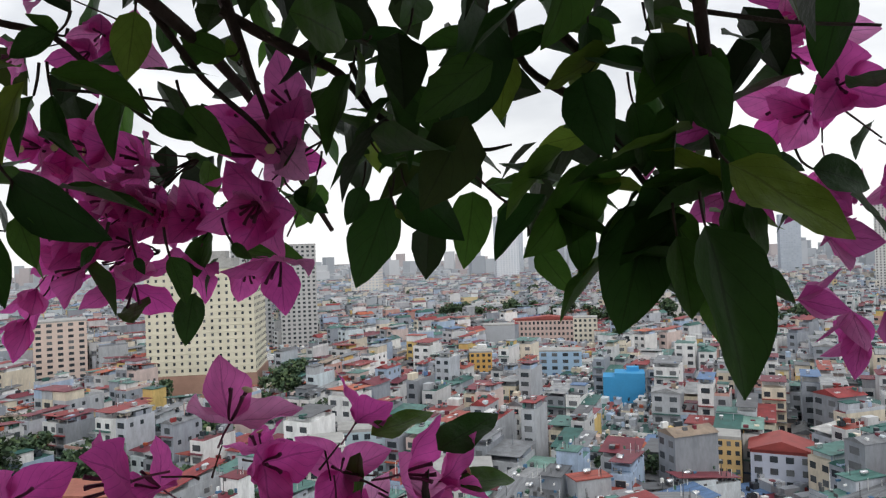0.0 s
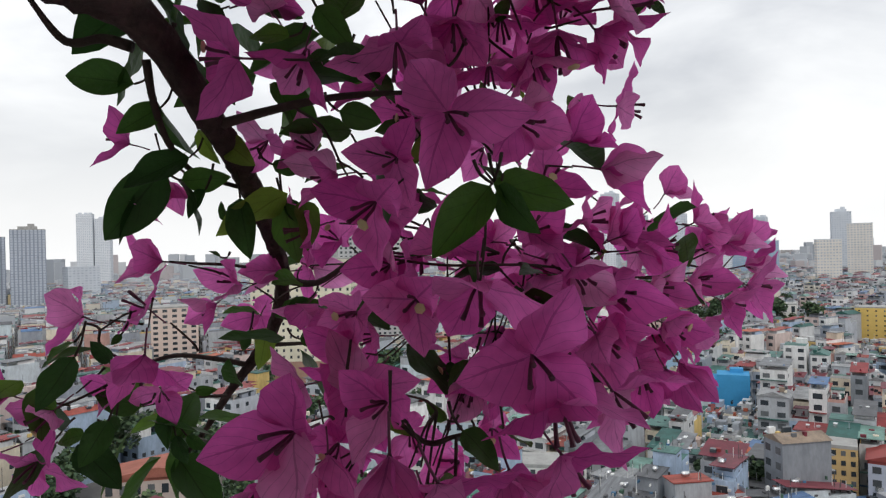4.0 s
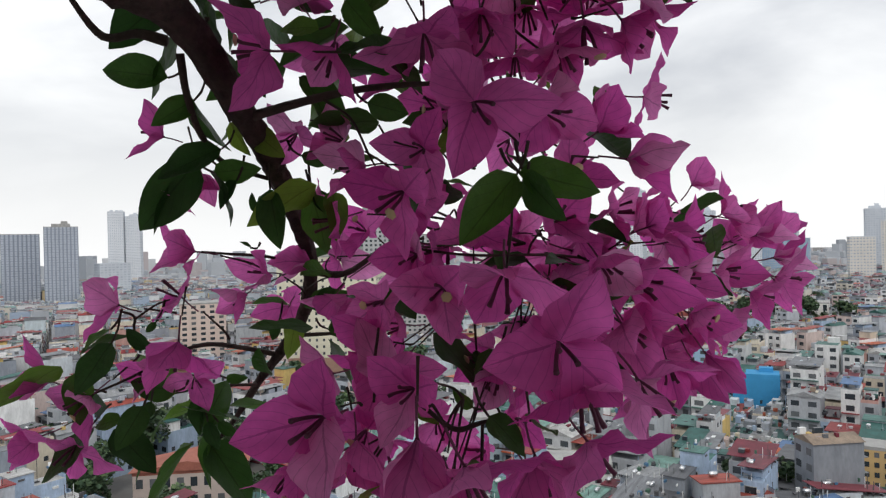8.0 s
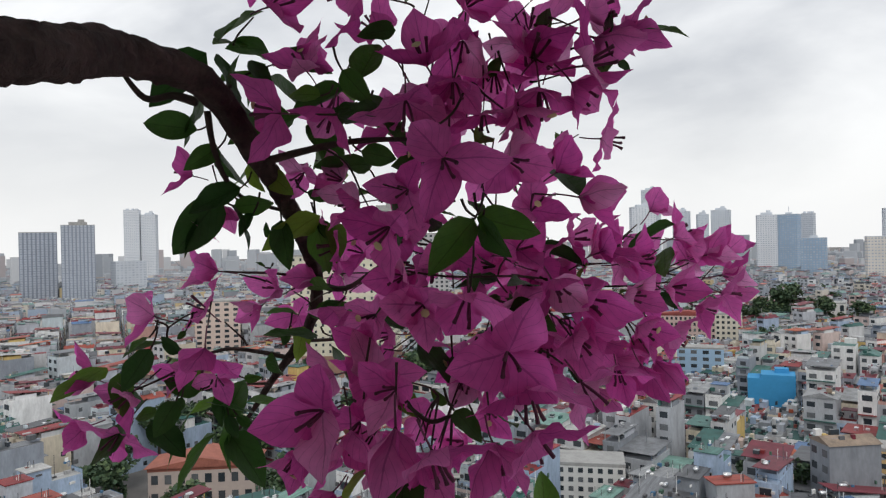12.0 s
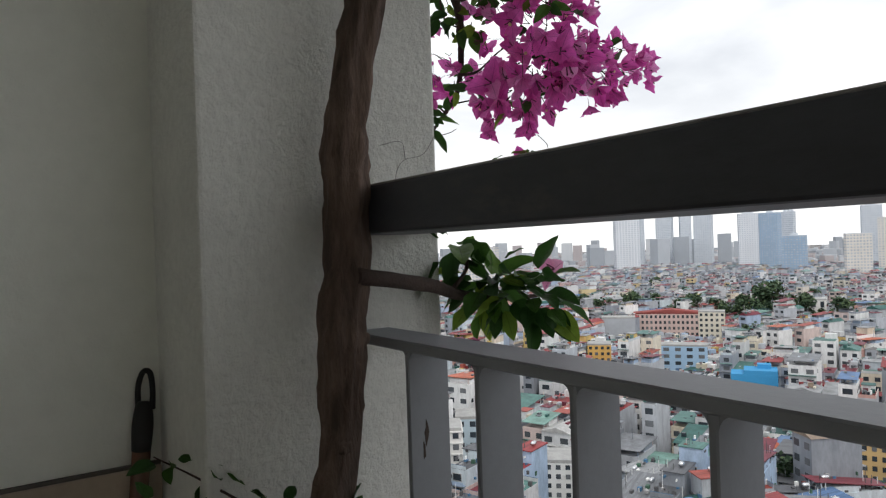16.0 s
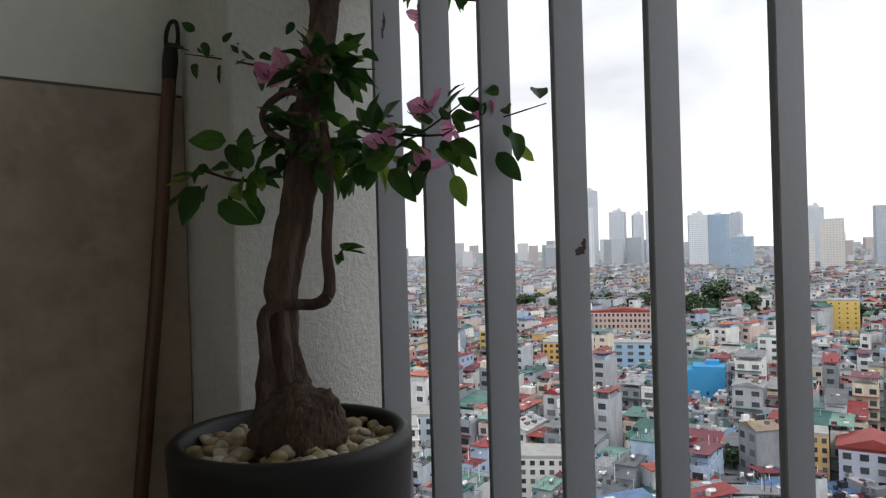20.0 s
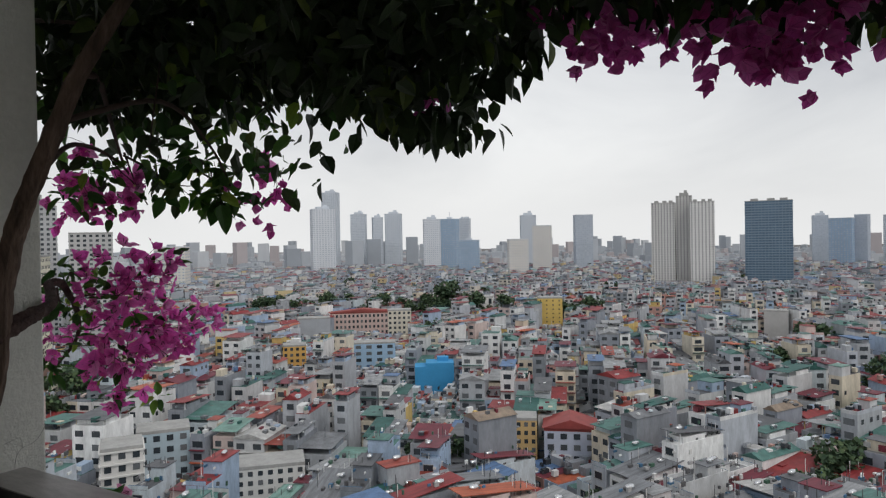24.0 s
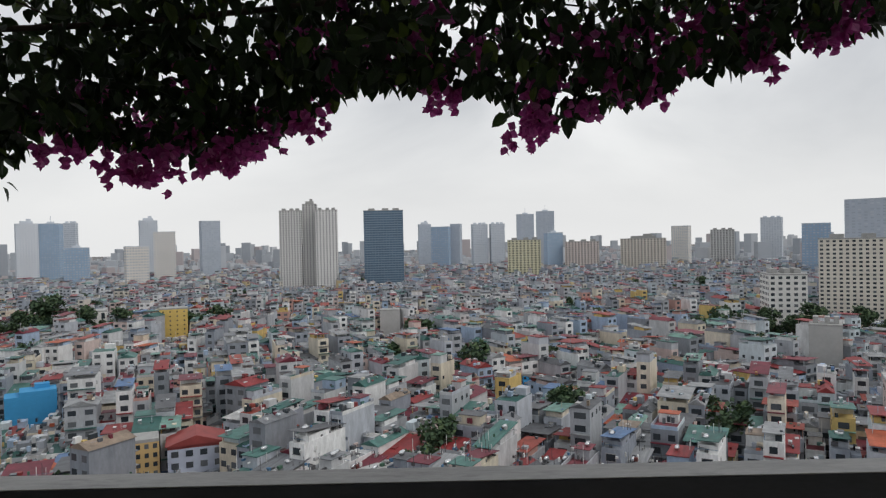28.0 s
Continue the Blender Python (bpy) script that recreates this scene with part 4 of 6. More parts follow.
tprotos = [tree_proto(i) for i in range(3)]
TREES = [(-88, 151, 1.3), (-93, 146, 1.1), (-243, 118, 1.3), (-221, 140, 1.2), (-250, 154, 1.4), (-234, 163, 1.2), (-199, 129, 1.1), (15, 274, 1.5), (6, 280, 1.3),
         (32, 283, 1.2), (-262, 450, 2.2), (-270, 456, 2.0), (-255, 458, 1.9), (-30, 200, 1.1), (-36, 205, 1.0), (-10, 383, 1.6), (-22, 305, 1.2), (44, 221, 0.9), (-44, 140, 0.8)]
YARD = [(-198, 26), (-192, 18), (-165, 62), (-150, 66), (-153, 54), (-195, 56), (-213, 39), (-182, 74), (-161, 77), (-172, 20), (-161, 35), (-135, 70), (-213, 15), (-201, 64)]
spots = list(TREES) + [(x, y, 1.0 + 0.05 * (k % 7)) for k, (x, y) in enumerate(YARD)]
for k in range(44):      # the long green belt
    spots.append((-400 + k * 6 + rng.uniform(-4, 4), 385 + k * 2.2 + rng.uniform(-6, 6), rng.uniform(1.2, 1.8)))
for k in range(18):      # trees round the white office block
    spots.append((150 + k * 8 + rng.uniform(-4, 4), 400 - k * 1.5 + rng.uniform(-8, 8), rng.uniform(1.1, 1.6)))
for k in range(16):
    spots.append((-240 + rng.uniform(-45, 45), 92 + rng.uniform(-45, 50), rng.uniform(1.0, 1.5)))
for k in range(190):      # yard trees here and there
    az, rr = radians(rng.uniform(-34, 80)), rng.uniform(140, 900)
    if all(abs(az - va) > vw or rr > vd for va, vw, vd, vtop in OPEN_VIEWS):
        spots.append((-math.sin(az) * rr, math.cos(az) * rr, rng.uniform(0.9, 1.5)))
for k, (x, y, s) in enumerate(spots):
    m = Matrix.Translation((x, y, GROUND)) @ Matrix.Rotation(rng.uniform(0, 6), 4, "Z")
    t = tprotos[k % 3]
    if k < 3:
        t.matrix_world = m @ Matrix.Scale(s, 4)
    else:
        c = copy_thing(t, m)
        c.scale = (s * 1.25,) * 3


# ---- the pot and its bougainvillea ----
POT_X, POT_Y, POT_R, POT_TOP = 0.268, -0.258, 0.164, 0.455
pot = tagged(empty("plant_pot", pose(POT_X, POT_Y, 0)), "round charcoal glazed ceramic plant pot standing in the balcony corner", "plant pot")
lathe("body", [(0.0, 0.0), (0.120, 0.0), (0.128, 0.006), (0.146, 0.14), (0.158, 0.30), (POT_R - 0.0012, POT_TOP - 0.032)], M["pot"], pot, 64)
lathe("rim", [(POT_R - 0.0014, POT_TOP - 0.033), (POT_R, POT_TOP - 0.026), (POT_R, POT_TOP - 0.016), (POT_R, POT_TOP - 0.006),
               (POT_R - 0.006, POT_TOP), (POT_R - 0.016, POT_TOP), (POT_R - 0.021, POT_TOP - 0.006), (POT_R - 0.024, POT_TOP - 0.05), (POT_R - 0.03, POT_TOP - 0.10)], M["pot"], pot, 64)
tagged(mesh_object("soil", [(math.cos(k * math.pi / 16) * 0.144 + POT_X, math.sin(k * math.pi / 16) * 0.144 + POT_Y, POT_TOP - 0.040) for k in range(32)], [tuple(range(32))], M["soil"]),
       "dark potting soil in the pot", "soil", kind="stuff")
prng = random.Random(5)
pebbles = tagged(empty("pebbles", pose(POT_X, POT_Y, POT_TOP - 0.040)), "cream and tan river pebbles covering the pot soil", "pebbles")
peb_me = []
for k in range(5):
    bm = bmesh.new()
    bmesh.ops.create_icosphere(bm, subdivisions=2, radius=0.012)
    sx, sy, sz = prng.uniform(0.8, 1.25), prng.uniform(0.7, 1.0), prng.uniform(0.5, 0.75)
    for v in bm.verts:
        v.co *= 1 + 0.14 * noise.noise(v.co * 90 + Vector((k * 3.1, 0, 0)))
        v.co = Vector((v.co.x * sx, v.co.y * sy, v.co.z * sz))
    me = bpy.data.meshes.new("pebble")
    bm.to_mesh(me)
    bm.free()
    me.materials.append(M["pebble"])
    me.polygons.foreach_set("use_smooth", [True] * len(me.polygons))
    peb_me.append(me)
for k in range(330):
    a, rr = prng.uniform(0, 6.283), 0.138 * math.sqrt(prng.random())
    if math.hypot(rr * math.cos(a) - 0.0, rr * math.sin(a)) < 0.045:
        continue
    lift = prng.choice((0.006, 0.010, 0.019)) + 0.012 * (1 - rr / 0.138)
    share("pebble", prng.choice(peb_me), pebbles, Matrix.Translation((rr * math.cos(a), rr * math.sin(a), lift)) @ Euler((prng.uniform(-.5, .5), prng.uniform(-.5, .5), prng.uniform(0, 6))).to_matrix().to_4x4() @ Matrix.Scale(prng.uniform(0.75, 1.2), 4))

plant = tagged(empty("bougainvillea", pose(0, 0, 0)), "old potted bougainvillea with gnarled trunk, magenta bracts and green leaves", "plant")
TRUNK = [(0.262, -0.258, 0.385, 0.064), (0.256, -0.258, 0.440, 0.056), (0.243, -0.252, 0.487, 0.040), (0.226, -0.240, 0.555, 0.026), (0.203, -0.220, 0.650, 0.0235), (0.182, -0.190, 0.770, 0.0265),
         (0.155, -0.158, 0.900, 0.028), (0.126, -0.126, 1.020, 0.026), (0.106, -0.102, 1.100, 0.025), (0.080, -0.084, 1.200, 0.026), (0.063, -0.074, 1.310, 0.024), (0.054, -0.068, 1.420, 0.026),
         (0.056, -0.064, 1.500, 0.026), (0.076, -0.042, 1.640, 0.023), (0.098, -0.026, 1.750, 0.022), (0.105, -0.016, 1.870, 0.023), (0.126, 0.006, 1.990, 0.022), (0.172, 0.044, 2.140, 0.021), (0.215, 0.095, 2.310, 0.019), (0.300, 0.180, 2.520, 0.015)]
# the trunk line is nudged at two heights to fit the camera's view
TRUNK_LINE = [(x - 0.010 * k + 0.006 * (1.2 < z < 1.7), y - 0.012 * k + 0.008 * (1.2 < z < 1.7), z, r) for x, y, z, r in TRUNK for k in (max(0.0, 1 - abs(z - 0.68) / 0.26),)]
tube("trunk", [(x, y, z, r * (1.17 if 1.15 < z < 1.7 else 0.98)) for x, y, z, r in TRUNK_LINE], M["bark"], plant, seg=40, sub=9, rough=0.22, freq=24.0, groove=0.30, label="gnarled grey-brown woody trunk")
# the swollen root knob that rests on the pebbles
bm = bmesh.new()
bmesh.ops.create_icosphere(bm, subdivisions=5, radius=1.0)
for v in bm.verts:
    d = v.co.normalized()
    fold = abs(noise.noise(Vector((d.x * 9.0 + d.z * 5.0, d.y * 9.0, d.z * 6.0))))
    v.co = Vector((d.x * 0.068, d.y * 0.064, d.z * 0.078)) * (1 + 0.13 * noise.noise(d * 1.9) - 0.13 * fold + 0.05 * noise.noise(d * 24.0) - 0.07 * abs(noise.noise(Vector((d.x * 22, d.y * 22, d.z * 9)))))
part("root_knob", bm, M["bark"], plant, "swollen wrinkled root knob", True).matrix_local = pose(0.274, -0.252, 0.446, 0, 14, 30)
for kx, ky, kz in ((0.126, -0.108, 1.092), (0.088, -0.060, 1.21), (0.092, -0.030, 1.80)):
    bm = bmesh.new()
    bmesh.ops.create_icosphere(bm, subdivisions=2, radius=0.010)
    for v in bm.verts:
        v.co *= 1 + 0.3 * noise.noise(v.co * 120)
    part("knot", bm, M["bark"], plant, smooth=True).matrix_local = pose(kx, ky, kz)
# the bent side stem low on the trunk, and looped stubs above
tube("side_stem", [(0.246, -0.272, 0.490, 0.014), (0.237, -0.279, 0.545, 0.0098), (0.228, -0.279, 0.588, 0.0088), (0.225, -0.277, 0.606, 0.0090), (0.229, -0.272, 0.618, 0.0092), (0.240, -0.262, 0.625, 0.0086),
                  (0.265, -0.242, 0.626, 0.0080), (0.284, -0.226, 0.627, 0.0082), (0.294, -0.217, 0.632, 0.0088), (0.298, -0.211, 0.644, 0.0088), (0.296, -0.209, 0.664, 0.0082), (0.288, -0.208, 0.705, 0.0078),
                  (0.282, -0.200, 0.765, 0.0078), (0.262, -0.188, 0.835, 0.007), (0.235, -0.178, 0.895, 0.006)], M["bark"], plant, seg=12, sub=8, rough=0.12, freq=50)
tube("looped_stem", [(0.185, -0.200, 0.860, 0.007), (0.150, -0.225, 0.885, 0.0065), (0.140, -0.230, 0.920, 0.006), (0.175, -0.205, 0.945, 0.006), (0.195, -0.175, 0.935, 0.006)], M["bark"], plant, seg=8, sub=6, rough=0.1, freq=50)
tube("looped_stem", [(0.170, -0.215, 0.890, 0.006), (0.145, -0.215, 0.905, 0.006), (0.170, -0.210, 0.910, 0.006), (0.205, -0.185, 0.905, 0.005)], M["bark"], plant, seg=8, sub=6, rough=0.1, freq=50)
# the big branch that crosses the column and curves out over the railing
MAIN = [(0.100, -0.045, 1.728, 0.021), (0.078, 0.04, 1.763, 0.0175), (0.036, 0.118, 1.782, 0.0140), (-0.04, 0.165, 1.806, 0.0125),
        (-0.104, 0.198, 1.826, 0.0122), (-0.152, 0.257, 1.825, 0.0106), (-0.183, 0.302, 1.781, 0.0086), (-0.209, 0.329, 1.757, 0.0082),
        (-0.248, 0.36, 1.725, 0.0075), (-0.298, 0.393, 1.686, 0.0063), (-0.32, 0.396, 1.642, 0.0053), (-0.333, 0.379, 1.609, 0.0043),
        (-0.345, 0.363, 1.583, 0.0036), (-0.348, 0.343, 1.554, 0.0024), (-0.346, 0.328, 1.539, 0.0014)]
tube("main_branch", MAIN, M["branch_bark"], plant, seg=30, sub=14, rough=0.20, freq=95, groove=0.20, label="thick curving brown branch")
SIDE_BRANCHES = [
    [(-0.181, 0.304, 1.779, 0.0034), (-0.156, 0.325, 1.785, 0.0027), (-0.129, 0.345, 1.789, 0.0023), (-0.1, 0.358, 1.788, 0.0019), (-0.072, 0.37, 1.785, 0.0012)],
    [(-0.181, 0.257, 1.819, 0.0035), (-0.191, 0.243, 1.824, 0.0029), (-0.203, 0.227, 1.823, 0.0024), (-0.208, 0.212, 1.843, 0.0016), (-0.209, 0.202, 1.862, 0.0009)],
    [(-0.184, 0.265, 1.814, 0.0026), (-0.19, 0.27, 1.791, 0.0023), (-0.201, 0.281, 1.769, 0.0021), (-0.217, 0.301, 1.754, 0.0018), (-0.22, 0.33, 1.746, 0.0015)],
    [(-0.304, 0.394, 1.68, 0.0042), (-0.254, 0.403, 1.677, 0.0026), (-0.18, 0.401, 1.699, 0.0016), (-0.132, 0.399, 1.702, 0.0009)],
    [(-0.326, 0.389, 1.623, 0.0022), (-0.302, 0.404, 1.625, 0.0017), (-0.262, 0.425, 1.629, 0.0009)],
    [(-0.336, 0.375, 1.607, 0.0024), (-0.322, 0.344, 1.617, 0.0021), (-0.299, 0.308, 1.626, 0.0017), (-0.274, 0.275, 1.624, 0.0012), (-0.268, 0.249, 1.613, 0.0009), (-0.285, 0.209, 1.596, 0.0007)],
    [(-0.3, 0.39, 1.684, 0.0016), (-0.28, 0.35, 1.692, 0.0013), (-0.258, 0.312, 1.695, 0.001), (-0.248, 0.292, 1.697, 0.0006)],
    [(-0.274, 0.275, 1.624, 0.001), (-0.276, 0.254, 1.641, 0.001), (-0.277, 0.253, 1.653, 0.001), (-0.283, 0.245, 1.657, 0.0008)],
    [(-0.277, 0.253, 1.651, 0.0008), (-0.263, 0.264, 1.661, 0.0008), (-0.252, 0.271, 1.665, 0.0006)],
    [(-0.336, 0.358, 1.583, 0.0014), (-0.325, 0.323, 1.588, 0.0011), (-0.304, 0.284, 1.591, 0.0008)],
]
SIDE_TWIGS = [
    [(-0.346, 0.337, 1.549, 0.0012), (-0.282, 0.347, 1.552, 0.0009), (-0.257, 0.347, 1.556, 0.0006)],
    [(-0.123, 0.36, 1.649, 0.0008), (-0.102, 0.347, 1.625, 0.0011), (-0.08, 0.36, 1.612, 0.0012), (-0.065, 0.372, 1.599, 0.0015), (-0.053, 0.38, 1.603, 0.0013), (-0.043, 0.385, 1.607, 0.0007)],
    [(-0.022, 0.38, 1.731, 0.0007), (-0.026, 0.383, 1.706, 0.0007), (-0.028, 0.38, 1.681, 0.0006)],
    [(-0.052, 0.382, 1.604, 0.0009), (-0.048, 0.378, 1.588, 0.0009), (-0.045, 0.374, 1.57, 0.0007)],
    [(-0.072, 0.37, 1.785, 0.0009), (-0.066, 0.396, 1.803, 0.0009), (-0.071, 0.415, 1.827, 0.001), (-0.064, 0.424, 1.818, 0.0008), (-0.056, 0.435, 1.807, 0.0006)],
    [(-0.141, 0.336, 1.786, 0.0008), (-0.131, 0.349, 1.774, 0.0008), (-0.121, 0.355, 1.752, 0.0007), (-0.112, 0.358, 1.738, 0.0005)],
    [(-0.117, 0.36, 1.769, 0.0007), (-0.113, 0.365, 1.76, 0.0007), (-0.1, 0.376, 1.754, 0.0005)],
    [(-0.162, 0.391, 1.699, 0.0009), (-0.115, 0.421, 1.691, 0.0009), (-0.087, 0.477, 1.689, 0.0009), (-0.08, 0.553, 1.678, 0.0008), (-0.079, 0.655, 1.678, 0.0007)],
    [(-0.077, 0.373, 1.786, 0.0009), (-0.084, 0.43, 1.772, 0.0008), (-0.079, 0.487, 1.751, 0.0007), (-0.093, 0.57, 1.723, 0.0006), (-0.093, 0.654, 1.715, 0.0005)],
]
LOW_BRANCHES = [
    [(0.100, -0.070, 1.288, 0.011), (0.060, 0.060, 1.268, 0.010), (0.020, 0.150, 1.246, 0.008), (0.010, 0.260, 1.235, 0.004), (0.020, 0.34, 1.24, 0.002)],
    [(0.030, 0.120, 1.255, 0.004), (0.040, 0.140, 1.285, 0.003), (0.030, 0.150, 1.31, 0.002)],
    [(0.150, -0.13, 0.93, 0.0032), (0.24, -0.10, 0.885, 0.0024), (0.33, -0.03, 0.870, 0.0018), (0.42, 0.01, 0.885, 0.0013), (0.49, 0.03, 0.895, 0.0007)],
    [(0.30, -0.05, 0.873, 0.0018), (0.36, -0.02, 0.910, 0.0013), (0.41, 0.00, 0.945, 0.0008)],
    [(0.17, -0.15, 0.88, 0.0045), (0.11, -0.20, 0.83, 0.004), (0.05, -0.235, 0.82, 0.003), (0.00, -0.28, 0.84, 0.002)],
    [(0.13, -0.13, 0.975, 0.003), (0.06, -0.18, 1.010, 0.0022), (-0.03, -0.23, 1.040, 0.0015), (-0.10, -0.27, 1.060, 0.0008)],
    [(0.13, -0.12, 0.97, 0.0028), (0.18, -0.11, 0.990, 0.002), (0.23, -0.08, 0.985, 0.001)],
]
SHADE_TWIGS = [
    [(-0.104, 0.418, 2.185, 0.0039), (-0.086, 0.45, 2.165, 0.0036), (-0.069, 0.482, 2.148, 0.003), (-0.07, 0.51, 2.126, 0.0023), (-0.064, 0.545, 2.108, 0.002), (-0.039, 0.585, 2.102, 0.0017), (-0.023, 0.601, 2.105, 0.0008)],
    [(-0.102, 0.42, 2.192, 0.0036), (-0.093, 0.43, 2.148, 0.0025), (-0.095, 0.442, 2.122, 0.0018), (-0.106, 0.459, 2.091, 0.0013)],
    [(-0.114, 0.379, 2.179, 0.0027), (-0.103, 0.404, 2.14, 0.0021), (-0.091, 0.431, 2.113, 0.0018), (-0.097, 0.454, 2.094, 0.0011)],
    [(-0.12, 0.301, 2.157, 0.0021), (-0.111, 0.325, 2.151, 0.0018), (-0.111, 0.354, 2.127, 0.0019), (-0.108, 0.371, 2.112, 0.0013), (-0.104, 0.389, 2.104, 0.0008)],
    [(0.029, 0.54, 2.175, 0.0035), (0.017, 0.57, 2.148, 0.0026), (0.039, 0.607, 2.122, 0.0034), (0.067, 0.608, 2.084, 0.0026), (0.082, 0.609, 2.061, 0.0018)],
    [(0.04, 0.565, 2.17, 0.0039), (0.045, 0.599, 2.15, 0.003), (0.05, 0.604, 2.116, 0.0022), (0.077, 0.604, 2.076, 0.0014)],
    [(0.14, 0.568, 2.15, 0.0015), (0.168, 0.61, 2.146, 0.0012), (0.199, 0.657, 2.146, 0.0009)],
    [(-0.072, 0.494, 2.158, 0.0023), (-0.07, 0.51, 2.129, 0.0018), (-0.062, 0.533, 2.111, 0.0012)],
    [(-0.123, 0.328, 2.126, 0.0008), (-0.111, 0.354, 2.125, 0.001), (-0.099, 0.381, 2.122, 0.0007)],
    [(-0.046, 0.578, 2.088, 0.001), (-0.033, 0.606, 2.063, 0.0011), (-0.021, 0.632, 2.056, 0.0006)],
]
for pts in SIDE_BRANCHES + SIDE_TWIGS + LOW_BRANCHES + SHADE_TWIGS:
    tube("branch", pts, M["twig"], plant, seg=7, sub=5, rough=0.12, freq=60)


# blades: one bract or leaf, base at the origin, along +y
def blade_arrays(length, width, nu, nv, cup, curl, tip=1.0, wave=0.0):
    verts, uvs, faces = [], [], []
    for j in range(nv + 1):
        v = j / nv
        prof = v ** 0.55 * (1 - v) ** tip / (0.41 ** 0.55 * 0.59 ** tip)
        hw = max(width / 2 * prof, 0.0003)
        for i in range(nu + 1):
            u = i / nu * 2 - 1
            z = cup * abs(u) ** 1.4 * hw + curl * length * v * v + wave * hw * (0.35 * math.sin(v * 9 + u * 2) + abs(u) ** 1.5 * math.sin(v * 11 + (2.1 if u > 0 else 0.0)))
            verts.append((u * hw, v * length, z))
            uvs.append((u / 2 + 0.5, v))
    for j in range(nv):
        for i in range(nu):
            a = j * (nu + 1) + i
            faces.append((a, a + 1, a + nu + 2, a + nu + 1))
    return np.array(verts), faces, np.array(uvs)


def blade_mesh(name, mat, *shape):
    v, f, uv = blade_arrays(*shape)
    ob = mesh_object(name, v, f, mat, None, True, uvs=uv)
    me = ob.data
    bpy.data.objects.remove(ob)
    return me


BRACTS = [blade_mesh("bract", M["bract"], L, W, 6, 10, c, k, 0.98, wv) for L, W, c, k, wv in
          ((0.043, 0.031, 0.45, 0.12, 0.20), (0.041, 0.029, 0.30, -0.16, 0.24), (0.046, 0.030, 0.60, 0.20, 0.18), (0.039, 0.029, 0.25, -0.08, 0.26), (0.042, 0.031, -0.25, 0.12, 0.24), (0.044, 0.029, 0.15, -0.22, 0.30), (0.039, 0.034, 0.50, 0.02, 0.22))]
LEAVES_ME = [blade_mesh("leaf", M["leaf"], L, W, 6, 9, c, k, 0.88, wv) for L, W, c, k, wv in
             ((0.057, 0.030, 0.40, -0.14, 0.12), (0.049, 0.028, 0.30, -0.25, 0.12), (0.063, 0.032, 0.55, -0.10, 0.10), (0.041, 0.024, 0.22, -0.32, 0.14), (0.055, 0.031, 0.15, -0.05, 0.16))]
# the bare flower: three slender tubes joined at the foot
tv, tf = [], []
for k in range(3):
    a = k * 2.094 + 0.3
    v, f = tube_arrays([(0, 0, 0, 0.0007), (math.cos(a) * 0.0028, math.sin(a) * 0.0028, 0.008, 0.0010), (math.cos(a) * 0.0042, math.sin(a) * 0.0050, 0.017, 0.0011), (math.cos(a) * 0.0062, math.sin(a) * 0.0058, 0.022, 0.0015)], 5, 3)
    tf += [tuple(i + sum(len(q) for q in tv) for i in g) for g in f]
    tv.append(v)
v, f = tube_arrays([(0, 0, 0, 0.0008), (0, 0.002, -0.008, 0.0007), (0, 0.003, -0.018, 0.0007)], 5, 3)
tf += [tuple(i + sum(len(q) for q in tv) for i in g) for g in f]
tv.append(v)
ob = mesh_object("flower", np.concatenate(tv), tf, M["stem"], None, True)
FLOWER_ME = ob.data
bpy.data.objects.remove(ob)
v, f = tube_arrays([(0, 0, 0.0205, 0.0012), (0, 0, 0.022, 0.0035), (0, 0, 0.0225, 0.0036), (0, 0, 0.0228, 0.001)], 6, 2)
ob = mesh_object("floret", v + np.array((0.006 * math.cos(0.3), 0.006 * math.sin(0.3), 0)), f, M["stamen"], None, True)
FLORET_ME = ob.data
bpy.data.objects.remove(ob)
frng = random.Random(23)


def toward(axis, spin):
    """A turn that brings +z to axis."""
    return Vector(axis).to_track_quat("Z", "Y").to_matrix().to_4x4() @ Matrix.Rotation(spin, 4, "Z")


PALE_BRACTS = [blade_mesh("bract", M["bract_pale"], L, W, 6, 10, c, k, 0.82, wv) for L, W, c, k, wv in ((0.042, 0.030, 0.45, 0.12, 0.16), (0.039, 0.028, 0.30, -0.12, 0.18))]


def flower(at, axis, size=1.0, kinds=BRACTS):
    m = Matrix.Translation(at) @ toward(axis, frng.uniform(0, 6.28)) @ Matrix.Scale(size, 4)
    ob = share("flower", FLOWER_ME, plant, m)
    open_ = frng.uniform(34, 72)
    me = frng.choice(kinds)
    for k in range(3):
        tilt = open_ + frng.uniform(-10, 10)
        share("bract", me if frng.random() < 0.7 else frng.choice(kinds), ob,
              Matrix.Rotation(k * 2.094 + frng.uniform(-0.2, 0.2), 4, "Z") @ Matrix.Translation((0, 0.001, 0.001)) @ Matrix.Rotation(radians(90 - tilt), 4, "X") @ Matrix.Rotation(frng.uniform(-0.25, 0.25), 4, "Y"))
    if frng.random() < 0.2:
        share("floret", FLORET_ME, ob, Matrix())
    return ob


def leaf(at, along, size=1.0, roll=0.0, face=Vector((0, 0, 1))):
    """A leaf with its base at a place, its tip towards along, its face towards face as far as that allows."""
    y = Vector(along).normalized()
    x = y.cross(face)
    x = x.normalized() if x.length > 0.05 else Vector((1, 0, 0))
    z = x.cross(y)
    m = Matrix((x, y, z)).transposed().to_4x4() @ Matrix.Rotation(roll, 4, "Y") @ Matrix.Scale(size, 4)
    return share("leaf", frng.choice(LEAVES_ME), plant, Matrix.Translation(at) @ m)


